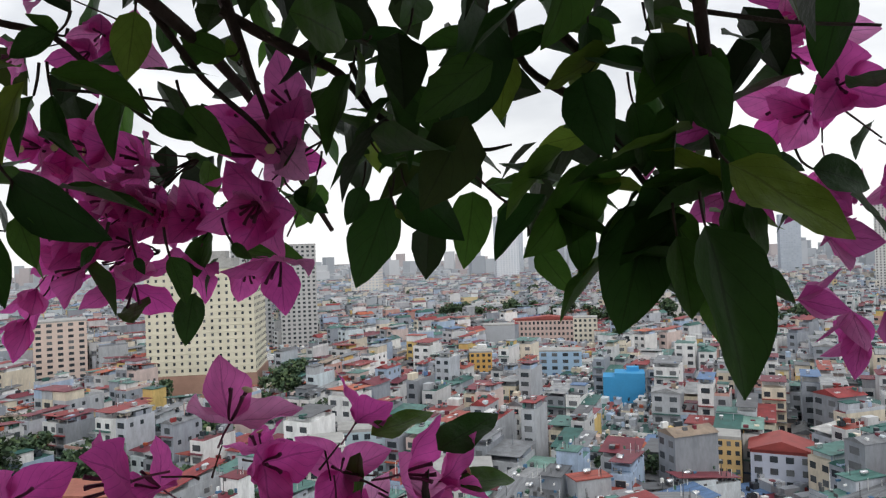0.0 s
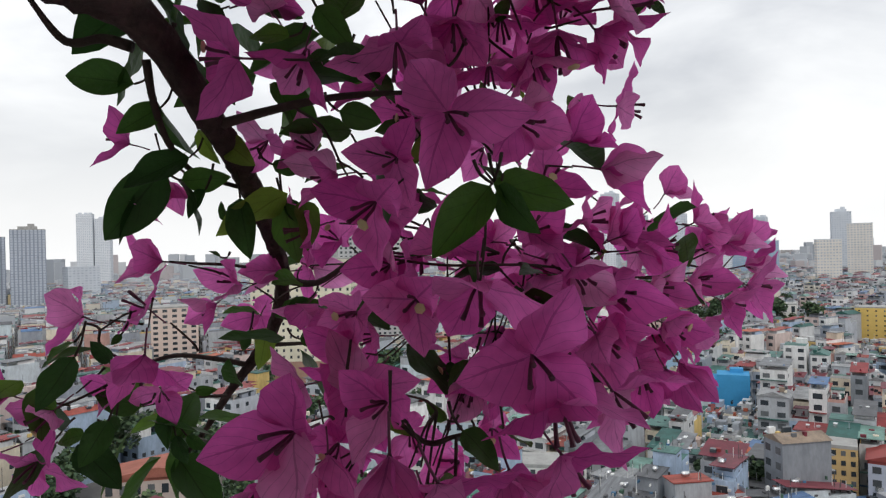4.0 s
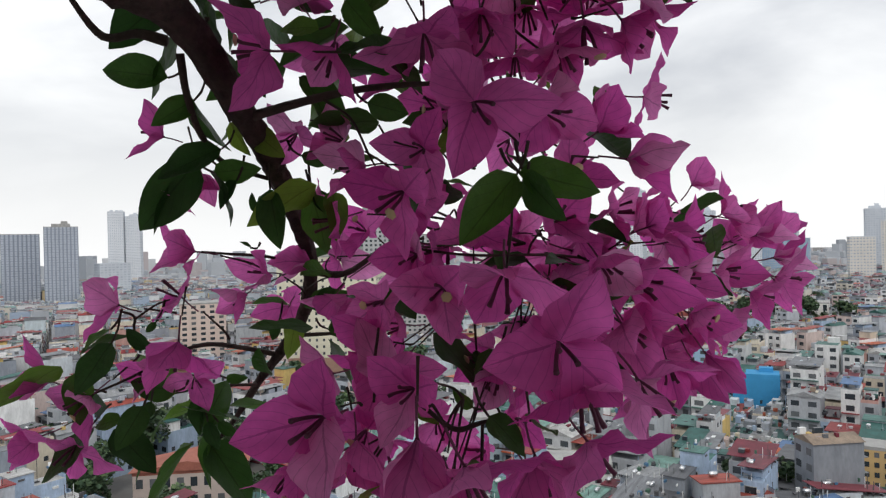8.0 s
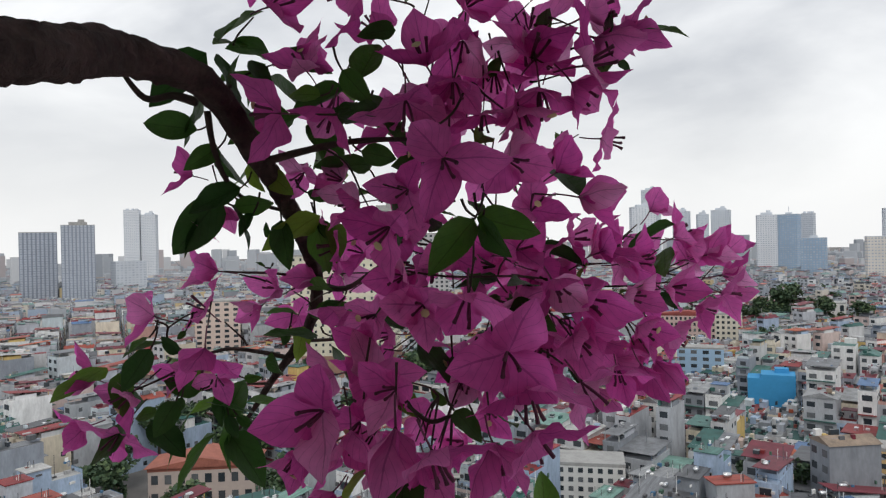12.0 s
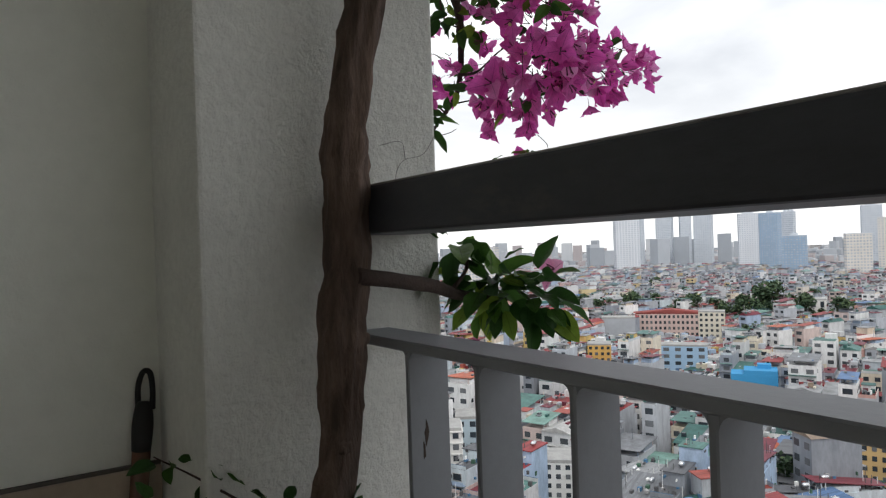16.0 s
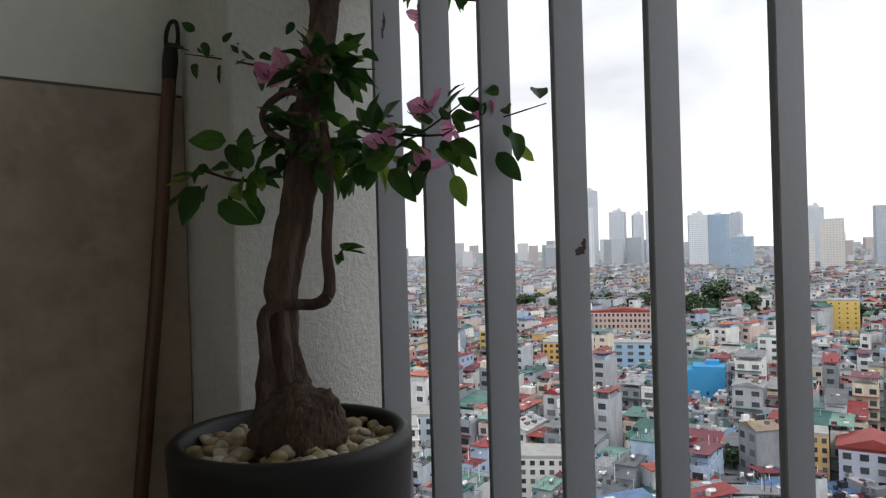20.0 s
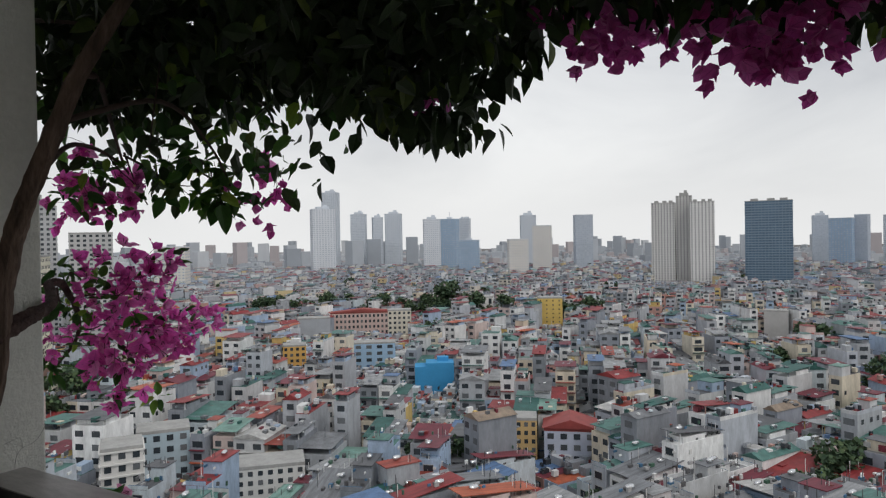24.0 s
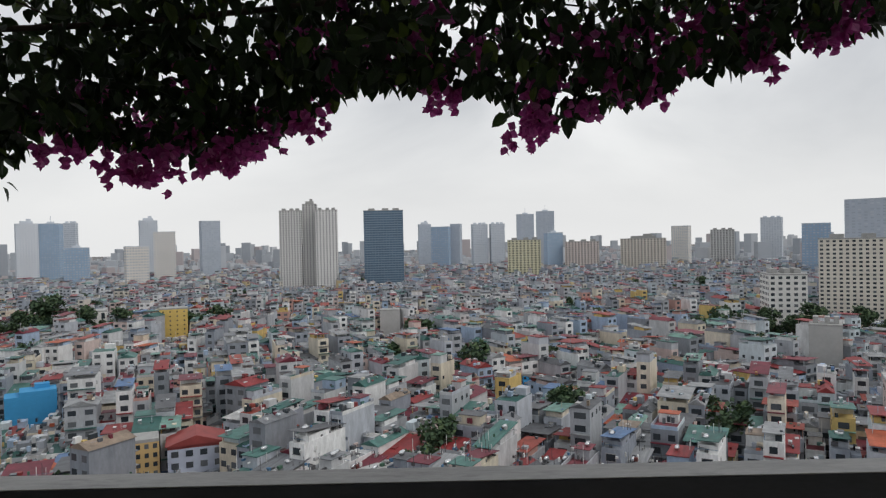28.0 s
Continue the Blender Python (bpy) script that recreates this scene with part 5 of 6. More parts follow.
# single blooms: place, the way they face (degrees round and up), size
CROWN_BLOOMS = [(-0.12, 0.422, 1.921, 21, 65, 0.85), (-0.107, 0.438, 1.895, -8, 11, 0.85), (-0.13, 0.364, 1.897, -109, 1, 0.95), (-0.166, 0.306, 1.89, 28, 16, 0.8),
                (-0.174, 0.327, 1.858, 64, 19, 0.8), (-0.084, 0.496, 1.912, 76, 45, 0.75), (-0.05, 0.505, 1.882, 32, 5, 0.9), (-0.092, 0.425, 1.864, -41, -45, 0.8),
                (-0.077, 0.473, 1.865, -19, -53, 0.9), (-0.039, 0.504, 1.864, 43, -33, 0.95), (-0.041, 0.533, 1.872, 56, 17, 0.8), (-0.19, 0.37, 1.84, -76, -65, 0.7),
                (-0.103, 0.403, 1.835, -59, -87, 1.0), (-0.061, 0.462, 1.844, -4, 45, 0.85), (-0.024, 0.477, 1.836, 41, 17, 0.9), (-0.08, 0.386, 1.837, -54, 44, 0.75)]
UPPER_BLOOMS = [(-0.12, 0.297, 1.804, -129, 4, 0.95), (-0.114, 0.331, 1.81, -95, -67, 0.85), (-0.139, 0.323, 1.839, -69, 55, 0.7), (-0.069, 0.4, 1.828, -21, -69, 0.85),
                (-0.076, 0.441, 1.84, 2, -82, 0.8), (-0.042, 0.454, 1.822, -19, -75, 1.05), (-0.036, 0.478, 1.828, 46, -40, 0.95), (-0.08, 0.403, 1.813, -102, -76, 0.7),
                (-0.069, 0.425, 1.808, -50, -84, 0.7), (-0.051, 0.442, 1.811, 37, -69, 0.8), (-0.071, 0.363, 1.811, -16, -78, 0.95), (-0.036, 0.369, 1.768, -20, -26, 1.0),
                (-0.063, 0.441, 1.775, -1, -20, 0.85), (-0.073, 0.496, 1.768, 46, 39, 0.9)]
MIDDLE_BLOOMS = [(-0.049, 0.495, 1.748, 38, -7, 1.0), (-0.161, 0.36, 1.765, -81, 17, 0.75), (-0.135, 0.361, 1.747, -82, -6, 0.8), (-0.092, 0.361, 1.728, -70, -28, 0.95),
                 (-0.106, 0.384, 1.755, -49, -12, 0.8), (-0.216, 0.403, 1.709, -63, 17, 0.75), (-0.126, 0.39, 1.692, -55, -6, 0.85), (-0.1, 0.391, 1.672, -42, -6, 0.85),
                 (-0.156, 0.383, 1.662, -63, -12, 0.8), (-0.109, 0.354, 1.623, 144, -6, 0.85), (-0.028, 0.38, 1.684, -48, -51, 1.0), (-0.113, 0.425, 1.705, -36, 21, 0.8),
                 (-0.068, 0.452, 1.71, -16, 13, 0.85), (-0.046, 0.465, 1.689, -4, -41, 0.9), (-0.077, 0.457, 1.672, -16, -20, 0.8), (-0.077, 0.474, 1.739, -20, 28, 0.8)]
LOWER_BLOOMS = [(0.002, 0.386, 1.651, -37, -16, 1.0), (0.008, 0.395, 1.632, 20, -75, 1.0), (-0.013, 0.459, 1.622, 37, -45, 0.95), (-0.05, 0.494, 1.675, 8, -20, 0.95),
                (-0.045, 0.483, 1.648, -4, -35, 0.9), (-0.097, 0.312, 1.609, -59, -6, 1.05), (-0.034, 0.33, 1.609, -50, -84, 1.05), (-0.013, 0.341, 1.599, 15, -59, 0.95),
                (-0.116, 0.304, 1.58, -83, -50, 0.8), (-0.145, 0.415, 1.581, -21, -23, 0.75), (-0.169, 0.399, 1.59, -50, 7, 0.7), (-0.024, 0.393, 1.591, -22, -71, 0.95),
                (-0.002, 0.407, 1.601, 31, -57, 0.95), (-0.121, 0.465, 1.579, -36, 0, 0.75), (-0.114, 0.339, 1.589, -6, -69, 0.8), (-0.141, 0.37, 1.64, -66, 15, 0.8)]
OUTER_BLOOMS = [(-0.074, 0.578, 1.698, 22, 5, 0.9), (-0.117, 0.655, 1.742, 45, 45, 0.85), (-0.091, 0.656, 1.717, 38, 38, 0.9), (-0.086, 0.696, 1.7, 40, 25, 0.85),
                (-0.093, 0.738, 1.702, 44, 50, 0.8), (-0.078, 0.707, 1.681, 42, 5, 0.9), (-0.061, 0.68, 1.667, 42, -13, 0.9), (-0.062, 0.646, 1.657, 33, -26, 0.85),
                (-0.063, 0.61, 1.639, 39, -33, 0.95), (-0.052, 0.558, 1.648, 8, -20, 0.9), (-0.063, 0.576, 1.614, 1, -67, 0.9), (-0.064, 0.593, 1.616, 43, -56, 0.9),
                (-0.061, 0.545, 1.618, -27, -58, 0.85), (-0.077, 0.625, 1.673, 13, -1, 0.9), (-0.064, 0.559, 1.671, 4, -1, 0.9), (-0.068, 0.536, 1.706, 14, 26, 0.85)]
WALL_SIDE_BLOOMS = [(-0.251, 0.289, 1.697, -98, 11, 0.85), (-0.283, 0.245, 1.661, -115, 10, 0.9), (-0.246, 0.278, 1.666, -99, 38, 0.8), (-0.217, 0.268, 1.641, -41, -72, 0.95),
                    (-0.261, 0.343, 1.68, -72, 14, 0.7), (-0.289, 0.337, 1.664, -91, -24, 0.65), (-0.241, 0.268, 1.773, -106, 21, 0.7), (-0.237, 0.274, 1.74, -83, -61, 0.65),
                    (-0.237, 0.29, 1.75, 7, -56, 0.55), (-0.273, 0.225, 1.603, -77, -32, 0.85), (-0.313, 0.205, 1.609, -81, 20, 0.85), (-0.291, 0.218, 1.568, -53, -39, 0.85),
                    (-0.33, 0.198, 1.568, -91, -18, 0.8), (-0.269, 0.264, 1.611, -81, 1, 0.65), (-0.253, 0.286, 1.61, -7, -15, 0.65)]
# loose sprays behind and above them: place and number of blooms
INNER_SPRAYS = [(-0.123, 0.395, 1.785, 3), (-0.105, 0.453, 1.806, 3), (-0.171, 0.397, 1.725, 4), (-0.148, 0.445, 1.686, 4), (-0.12, 0.483, 1.688, 4),
                (-0.103, 0.522, 1.715, 4), (-0.103, 0.556, 1.682, 4), (-0.099, 0.494, 1.65, 4), (-0.086, 0.546, 1.619, 4), (-0.098, 0.63, 1.652, 4),
                (-0.102, 0.692, 1.682, 4), (-0.119, 0.653, 1.716, 3), (-0.159, 0.414, 1.633, 4), (-0.164, 0.372, 1.579, 3), (-0.109, 0.447, 1.624, 4),
                (-0.067, 0.47, 1.627, 4), (-0.097, 0.396, 1.569, 4), (-0.093, 0.52, 1.652, 4), (-0.263, 0.407, 1.686, 2), (-0.202, 0.422, 1.661, 3),
                (-0.302, 0.371, 1.668, 2), (-0.075, 0.359, 1.571, 4), (-0.118, 0.334, 1.558, 3)]
CROWN_SPRAYS = [(-0.168, 0.412, 1.864, 1), (-0.139, 0.462, 1.845, 2), (-0.097, 0.512, 1.84, 1), (-0.099, 0.541, 1.82, 2), (-0.099, 0.494, 1.88, 1),
                (-0.18, 0.444, 1.784, 2), (-0.146, 0.485, 1.783, 2), (-0.218, 0.337, 1.799, 1)]
OUTER_SPRAYS = [(-0.239, 0.424, 2.091, 6), (-0.241, 0.407, 2.056, 5), (-0.313, 0.377, 2.106, 4), (-0.271, 0.391, 2.014, 4), (-0.218, 0.445, 2.051, 4),
                (-0.225, 0.51, 2.104, 3), (-0.339, 0.365, 2.029, 3), (-0.326, 0.405, 2.219, 4), (0.121, 0.749, 2.167, 3), (0.149, 0.749, 2.117, 4),
                (-0.174, 0.432, 1.469, 4), (-0.157, 0.493, 1.508, 2), (-0.105, 0.446, 2.087, 3), (-0.107, 0.459, 2.061, 2)]
# single leaves: base, the way they point, size
SPRAY_LEAVES = [(-0.005, 0.369, 1.729, -107, -47, 0.78), (-0.004, 0.37, 1.73, 54, -14, 0.81), (-0.003, 0.372, 1.729, 0, -49, 0.7), (-0.007, 0.375, 1.732, 164, 45, 0.55),
                (-0.125, 0.357, 1.783, 89, -8, 0.63), (-0.105, 0.318, 1.815, -126, 12, 0.65), (-0.105, 0.334, 1.834, 54, -51, 0.62), (-0.091, 0.354, 1.806, -76, -2, 0.47),
                (-0.105, 0.419, 1.632, 54, -86, 0.32), (-0.03, 0.369, 1.613, 17, -29, 0.69), (-0.083, 0.399, 1.603, -126, 42, 0.3), (-0.09, 0.422, 1.633, -126, -38, 0.48),
                (-0.07, 0.433, 1.833, 54, 71, 0.5), (-0.01, 0.497, 1.839, 54, -32, 0.33), (-0.178, 0.337, 1.757, 54, -9, 0.47), (-0.112, 0.351, 1.813, -126, -9, 0.47)]
BRANCH_LEAVES = [(-0.197, 0.261, 1.802, -126, 10, 0.79), (-0.198, 0.276, 1.79, -82, -33, 0.62), (-0.2, 0.274, 1.795, 122, -48, 0.87), (-0.198, 0.292, 1.761, -99, -23, 0.85),
                 (-0.213, 0.281, 1.755, -126, -49, 1.1), (-0.212, 0.291, 1.748, 54, 2, 0.65), (-0.203, 0.303, 1.742, -126, -54, 0.4), (-0.2, 0.324, 1.737, 54, -84, 0.74),
                 (-0.202, 0.354, 1.738, 54, -79, 0.96), (-0.195, 0.314, 1.772, 4, -29, 0.82), (-0.165, 0.304, 1.8, 54, -70, 0.29), (-0.248, 0.326, 1.699, -126, 36, 0.19),
                 (-0.201, 0.356, 1.736, 54, -48, 0.43), (-0.215, 0.32, 1.723, -126, 70, 0.28), (-0.205, 0.3, 1.78, 54, -65, 0.51), (-0.151, 0.273, 1.827, 54, 79, 0.4)]
WALL_SIDE_LEAVES = [(-0.22, 0.23, 1.643, -76, -51, 0.75), (-0.242, 0.233, 1.649, -61, -21, 0.43), (-0.239, 0.254, 1.635, -126, 40, 0.41), (-0.257, 0.263, 1.65, -126, -44, 0.19),
                    (-0.231, 0.249, 1.6, -65, -50, 0.64), (-0.238, 0.255, 1.601, -126, -75, 0.37), (-0.276, 0.356, 1.64, -126, -65, 0.43), (-0.291, 0.352, 1.6, -38, 37, 0.68),
                    (-0.253, 0.387, 1.635, 54, 2, 0.64), (-0.258, 0.397, 1.664, -126, -19, 0.34), (-0.264, 0.305, 1.574, 54, -37, 0.37), (-0.26, 0.293, 1.597, -126, -82, 0.57),
                    (-0.258, 0.296, 1.577, 54, -73, 0.45), (-0.25, 0.273, 1.603, -126, 10, 0.69), (-0.28, 0.316, 1.602, 54, -1, 0.3), (-0.25, 0.239, 1.589, -126, -5, 0.59)]
SHADE_LEAVES = [(-0.087, 0.537, 2.069, -135, -66, 1.5), (-0.078, 0.546, 2.077, -9, -33, 1.33), (-0.085, 0.51, 2.076, -135, -70, 0.83), (-0.061, 0.52, 2.059, 46, -61, 0.25),
                (-0.037, 0.616, 2.066, -135, -54, 0.71), (0.016, 0.641, 2.11, -134, -5, 0.99), (0.052, 0.592, 2.078, -111, -48, 1.38), (0.012, 0.581, 2.028, 46, -52, 0.81),
                (0.086, 0.599, 2.054, -91, -64, 1.79), (0.091, 0.604, 2.05, -135, -77, 1.48), (0.141, 0.555, 2.037, -7, -74, 1.64), (0.126, 0.554, 2.032, 47, -79, 0.84),
                (0.159, 0.544, 2.066, 16, -35, 1.36), (0.177, 0.606, 2.065, 46, -13, 0.88), (0.131, 0.616, 2.044, 46, -36, 0.54), (0.064, 0.605, 2.074, -134, -22, 0.65)]
SHADE_LEAVES_ABOVE = [(0.019, 0.53, 2.175, -76, -63, 1.88), (-0.038, 0.515, 2.173, -135, -59, 0.85), (-0.056, 0.481, 2.145, -135, -60, 1.27), (-0.107, 0.487, 2.085, -135, -61, 0.65),
                      (-0.118, 0.475, 2.074, 46, -29, 0.65), (0.063, 0.574, 2.166, -142, -88, 0.7), (0.036, 0.619, 2.12, -134, -26, 0.52), (0.109, 0.565, 2.146, 46, -67, 1.08),
                      (0.135, 0.563, 2.127, 46, -71, 0.93), (0.043, 0.554, 2.16, -135, -30, 0.6), (-0.035, 0.475, 2.161, -134, 51, 0.58), (-0.041, 0.526, 2.141, 46, -73, 0.73),
                      (-0.068, 0.512, 2.098, 46, -41, 0.45), (-0.116, 0.434, 2.158, -134, 70, 0.36), (-0.14, 0.41, 2.156, 45, 61, 0.61), (0.091, 0.575, 2.112, 47, -74, 0.95)]
SHADE_LEAVES_SIDE = [(-0.092, 0.388, 2.118, 46, -54, 1.0), (-0.106, 0.374, 2.116, 46, -34, 0.57), (-0.091, 0.36, 2.168, -136, -80, 0.81), (-0.103, 0.32, 2.118, 47, -77, 0.62),
                     (-0.109, 0.313, 2.118, -135, -68, 0.63), (-0.122, 0.357, 2.116, -135, -59, 0.38), (-0.084, 0.296, 2.07, 46, -35, 1.01), (-0.082, 0.298, 2.053, 47, -74, 0.5),
                     (-0.101, 0.379, 2.031, 46, -70, 0.55), (-0.115, 0.365, 2.031, 46, -68, 0.3), (-0.094, 0.415, 2.038, 46, -49, 0.42), (-0.11, 0.342, 2.037, -135, -37, 0.37),
                     (-0.1, 0.322, 2.15, -134, 42, 0.42), (-0.1, 0.322, 2.15, -134, -22, 0.53), (-0.093, 0.415, 2.153, -134, 24, 0.68), (-0.06, 0.463, 2.168, -135, -56, 0.61)]
LEAF_SPOTS = [(-0.219, 0.473, 2.037, 2), (-0.207, 0.443, 2.012, 2), (-0.146, 0.544, 1.458, 5), (-0.169, 0.404, 1.498, 3), (-0.227, 0.288, 1.756, 3),
              (-0.297, 0.378, 1.65, 3), (-0.274, 0.274, 1.589, 3), (-0.279, 0.233, 1.584, 3), (-0.186, 0.359, 1.744, 3), (-0.295, 0.314, 1.579, 3),
              (-0.292, 0.3, 1.561, 3), (-0.237, 0.375, 1.638, 3), (-0.127, 0.356, 1.832, 3), (-0.28, 0.215, 1.627, 3), (-0.135, 0.378, 1.775, 3),
              (-0.141, 0.403, 1.647, 2), (-0.192, 0.274, 1.865, 3), (-0.187, 0.295, 1.862, 2), (-0.184, 0.315, 1.861, 3), (-0.198, 0.344, 1.821, 4),
              (-0.193, 0.382, 1.825, 3), (-0.205, 0.274, 1.838, 4), (-0.077, 0.497, 1.903, 2), (-0.036, 0.522, 1.894, 2), (-0.028, 0.532, 1.87, 2)]


def heading(az, el):
    a, e = radians(az), radians(el)
    return Vector((math.cos(a) * math.cos(e), math.sin(a) * math.cos(e), math.sin(e)))


def stalks(ends, root):
    """Thin stalks from the feet of some blooms back to one spot."""
    sv, sf, sn = [], [], 0
    for foot, axis in ends:
        mid = foot.lerp(root, 0.5) - axis * 0.006
        v, f = tube_arrays([(*foot, 0.0006), (*mid, 0.0008), (*root, 0.0010)], 4, 3)
        sv.append(v)
        sf += [tuple(i + sn for i in g) for g in f]
        sn += len(v)
    mesh_object("flower_stalk", np.concatenate(sv), sf, M["twig"], plant, True)


HEART = Vector((-0.09, 0.46, 1.70))
for blooms, gain in ((CROWN_BLOOMS, 1.22), (UPPER_BLOOMS, 0.98), (MIDDLE_BLOOMS, 0.98), (LOWER_BLOOMS, 1.02), (OUTER_BLOOMS, 0.94), (WALL_SIDE_BLOOMS, 0.95)):
    for x, y, z, az, el, size in blooms:
        axis = heading(az, el)
        flower(Vector((x, y, z)), axis, size * gain * frng.uniform(0.92, 1.06))
        foot = Vector((x, y, z)) - axis * 0.016
        stalks([(foot, axis)], foot - axis * 0.022 + Vector((0, 0, frng.uniform(-0.012, 0.004))))
for heads in (INNER_SPRAYS, CROWN_SPRAYS, OUTER_SPRAYS):
    for x, y, z, n in heads:
        c = Vector((x, y, z))
        out = (c - HEART) if heads is not OUTER_SPRAYS else Vector((frng.uniform(-.3, .6), -0.6, -0.3))
        out.normalize()
        ends = []
        for k in range(n if heads is not OUTER_SPRAYS else n + n // 3):
            off = Vector((frng.gauss(0, 0.018), frng.gauss(0, 0.018), frng.gauss(0, 0.018)))
            axis = (out * 0.7 + off.normalized() * 0.8 + Vector((0.25, -0.25, -0.25))).normalized()
            flower(c + off, axis, frng.uniform(0.70, 0.92) if heads is not OUTER_SPRAYS else frng.uniform(0.75, 1.0))
            ends.append((c + off - axis * 0.018, axis))
        stalks(ends, c - out * 0.05)
        for k in range(1 + n // 4):
            leaf(c - out * 0.03 + Vector((frng.gauss(0, 0.02), frng.gauss(0, 0.02), frng.gauss(0, 0.02))), (frng.uniform(-1, 1), frng.uniform(-1, 1), frng.uniform(-0.9, 0.2)), frng.uniform(0.5, 0.85), frng.uniform(-0.8, 0.8))
for rows in (SPRAY_LEAVES, BRANCH_LEAVES, WALL_SIDE_LEAVES, SHADE_LEAVES, SHADE_LEAVES_ABOVE, SHADE_LEAVES_SIDE):
    for x, y, z, az, el, size in rows:
        d = heading(az, el)
        leaf(Vector((x, y, z)), d, size * 0.86, frng.uniform(-0.6, 0.6), Vector((0.8 + frng.uniform(-.4, .4), -0.6 + frng.uniform(-.4, .4), 0.25 + frng.uniform(-.4, .4))))
        v, f = tube_arrays([(x, y, z, 0.0007), (*(Vector((x, y, z)) - d * 0.006 + Vector((0, 0, 0.003))), 0.0008), (*(Vector((x, y, z)) - d * 0.009 + Vector((0, 0, 0.009))), 0.0009)], 4, 2)
        mesh_object("leaf_stalk", v, f, M["twig"], plant, True)
SHADE_SPOTS = [(0.077, 0.589, 2.152, 4), (0.11, 0.594, 2.121, 4), (0.094, 0.607, 2.081, 4), (0.133, 0.589, 2.144, 4), (0.13, 0.586, 2.094, 4),
               (0.035, 0.589, 2.169, 3), (0.135, 0.592, 2.059, 3), (0.179, 0.637, 2.057, 2), (-0.067, 0.528, 2.119, 4), (-0.035, 0.532, 2.153, 4),
               (-0.089, 0.477, 2.125, 4), (-0.064, 0.488, 2.174, 4), (-0.043, 0.581, 2.08, 3), (-0.109, 0.313, 2.133, 3), (-0.114, 0.308, 2.1, 3),
               (-0.114, 0.365, 2.142, 3), (0.009, 0.562, 2.163, 3), (0.071, 0.612, 2.033, 3), (0.009, 0.606, 2.072, 3)]
SHADE_SPOTS_OUTER = [(0.086, 0.599, 2.067, 4), (0.115, 0.602, 2.048, 4), (0.128, 0.602, 2.014, 3), (0.074, 0.586, 2.028, 4), (0.042, 0.581, 2.068, 3),
                     (0.141, 0.601, 2.059, 4), (-0.157, 0.328, 2.076, 3), (-0.154, 0.272, 2.064, 4)]
for x, y, z, n in LEAF_SPOTS + SHADE_SPOTS + SHADE_SPOTS_OUTER:
    c = Vector((x, y, z))
    a0 = frng.uniform(0, 6.28)
    for k in range(n):
        a = a0 + k * 6.28 / max(n, 2) + frng.uniform(-0.4, 0.4)
        d = Vector((math.cos(a) * 0.61 - 0.3 * math.sin(a) * 0.8, math.cos(a) * 0.79 + 0.3 * math.sin(a) * 0.6, math.sin(a) * 0.75 - 0.35))
        leaf(c + d * 0.008, d, frng.uniform(0.75, 1.05), frng.uniform(-0.7, 0.7))
# leaves and a few flowers low on the trunk, and the green tuft beside the column
LOW = [(0.165, -0.14, 0.985, 62, 0.042, 0.95), (0.12, -0.16, 0.960, 14, 0.03, 0.8), (0.20, -0.165, 0.865, 48, 0.050, 0.95), (0.15, -0.21, 0.875, 14, 0.04, 0.8), (0.27, -0.12, 0.855, 34, 0.045, 1.0), (0.34, -0.05, 0.860, 16, 0.040, 1.0),
       (0.05, -0.235, 0.825, 10, 0.045, 1.1), (0.00, -0.26, 0.83, 5, 0.04, 1.1), (0.02, -0.20, 1.030, 4, 0.02, 0.7), (-0.03, -0.23, 1.040, 5, 0.022, 0.75), (-0.08, -0.26, 1.052, 4, 0.018, 0.7), (0.43, 0.01, 0.89, 3, 0.035, 0.95),
       (0.39, -0.01, 0.935, 2, 0.03, 0.9), (0.48, 0.03, 0.893, 1, 0.02, 0.95), (0.302, -0.200, 0.695, 6, 0.012, 0.6), (0.035, 0.19, 1.262, 60, 0.045, 1.0), (0.03, 0.13, 1.32, 9, 0.03, 1.25), (0.09, 0.22, 1.245, 27, 0.045, 1.05)]
# single leaves low on the stem: base, the way they point, size
STEM_LEAVES = [(0.448, 0.002, 0.851, -129, 63, 0.45), (0.451, 0.006, 0.84, 52, -39, 0.6), (0.436, -0.014, 0.831, 52, -52, 0.79), (0.407, -0.051, 0.861, -129, 63, 0.45),
               (0.421, -0.033, 0.892, -128, 35, 0.83), (0.387, -0.076, 0.85, 52, -56, 0.5), (0.398, -0.062, 0.801, 51, -74, 0.79), (0.366, -0.102, 0.811, -125, -86, 0.65),
               (0.342, -0.134, 0.812, 52, -52, 0.9), (0.382, -0.083, 0.838, 52, -30, 1.07), (0.322, -0.159, 0.813, 52, 37, 0.93), (0.298, -0.189, 0.854, 52, 39, 0.77),
               (0.307, -0.177, 0.806, -128, -64, 0.71), (0.422, -0.032, 0.884, 52, 66, 0.31), (0.278, -0.215, 0.815, 51, -68, 0.71), (0.32, -0.16, 0.98, 52, -30, 0.46)]
STEM_LEAVES_WALL = [(0.073, -0.265, 0.88, -128, 3, 1.07), (0.075, -0.262, 0.875, 51, -68, 0.81), (0.046, -0.299, 0.809, -128, -61, 1.07), (0.044, -0.302, 0.836, -128, -62, 0.55),
                    (0.063, -0.278, 0.781, 52, -30, 1.44), (0.094, -0.238, 0.834, -129, 80, 0.84), (0.053, -0.29, 1.039, 51, -72, 0.58), (0.072, -0.265, 1.038, 52, 47, 0.33),
                    (0.045, -0.3, 1.057, -128, 35, 0.45), (0.111, -0.217, 0.833, -128, -48, 0.76), (0.208, -0.092, 0.991, -121, -88, 0.69), (0.186, -0.12, 1.001, 49, -85, 0.74),
                    (0.192, -0.112, 1.046, 52, -55, 0.61), (0.143, -0.175, 1.066, -128, -50, 0.53)]
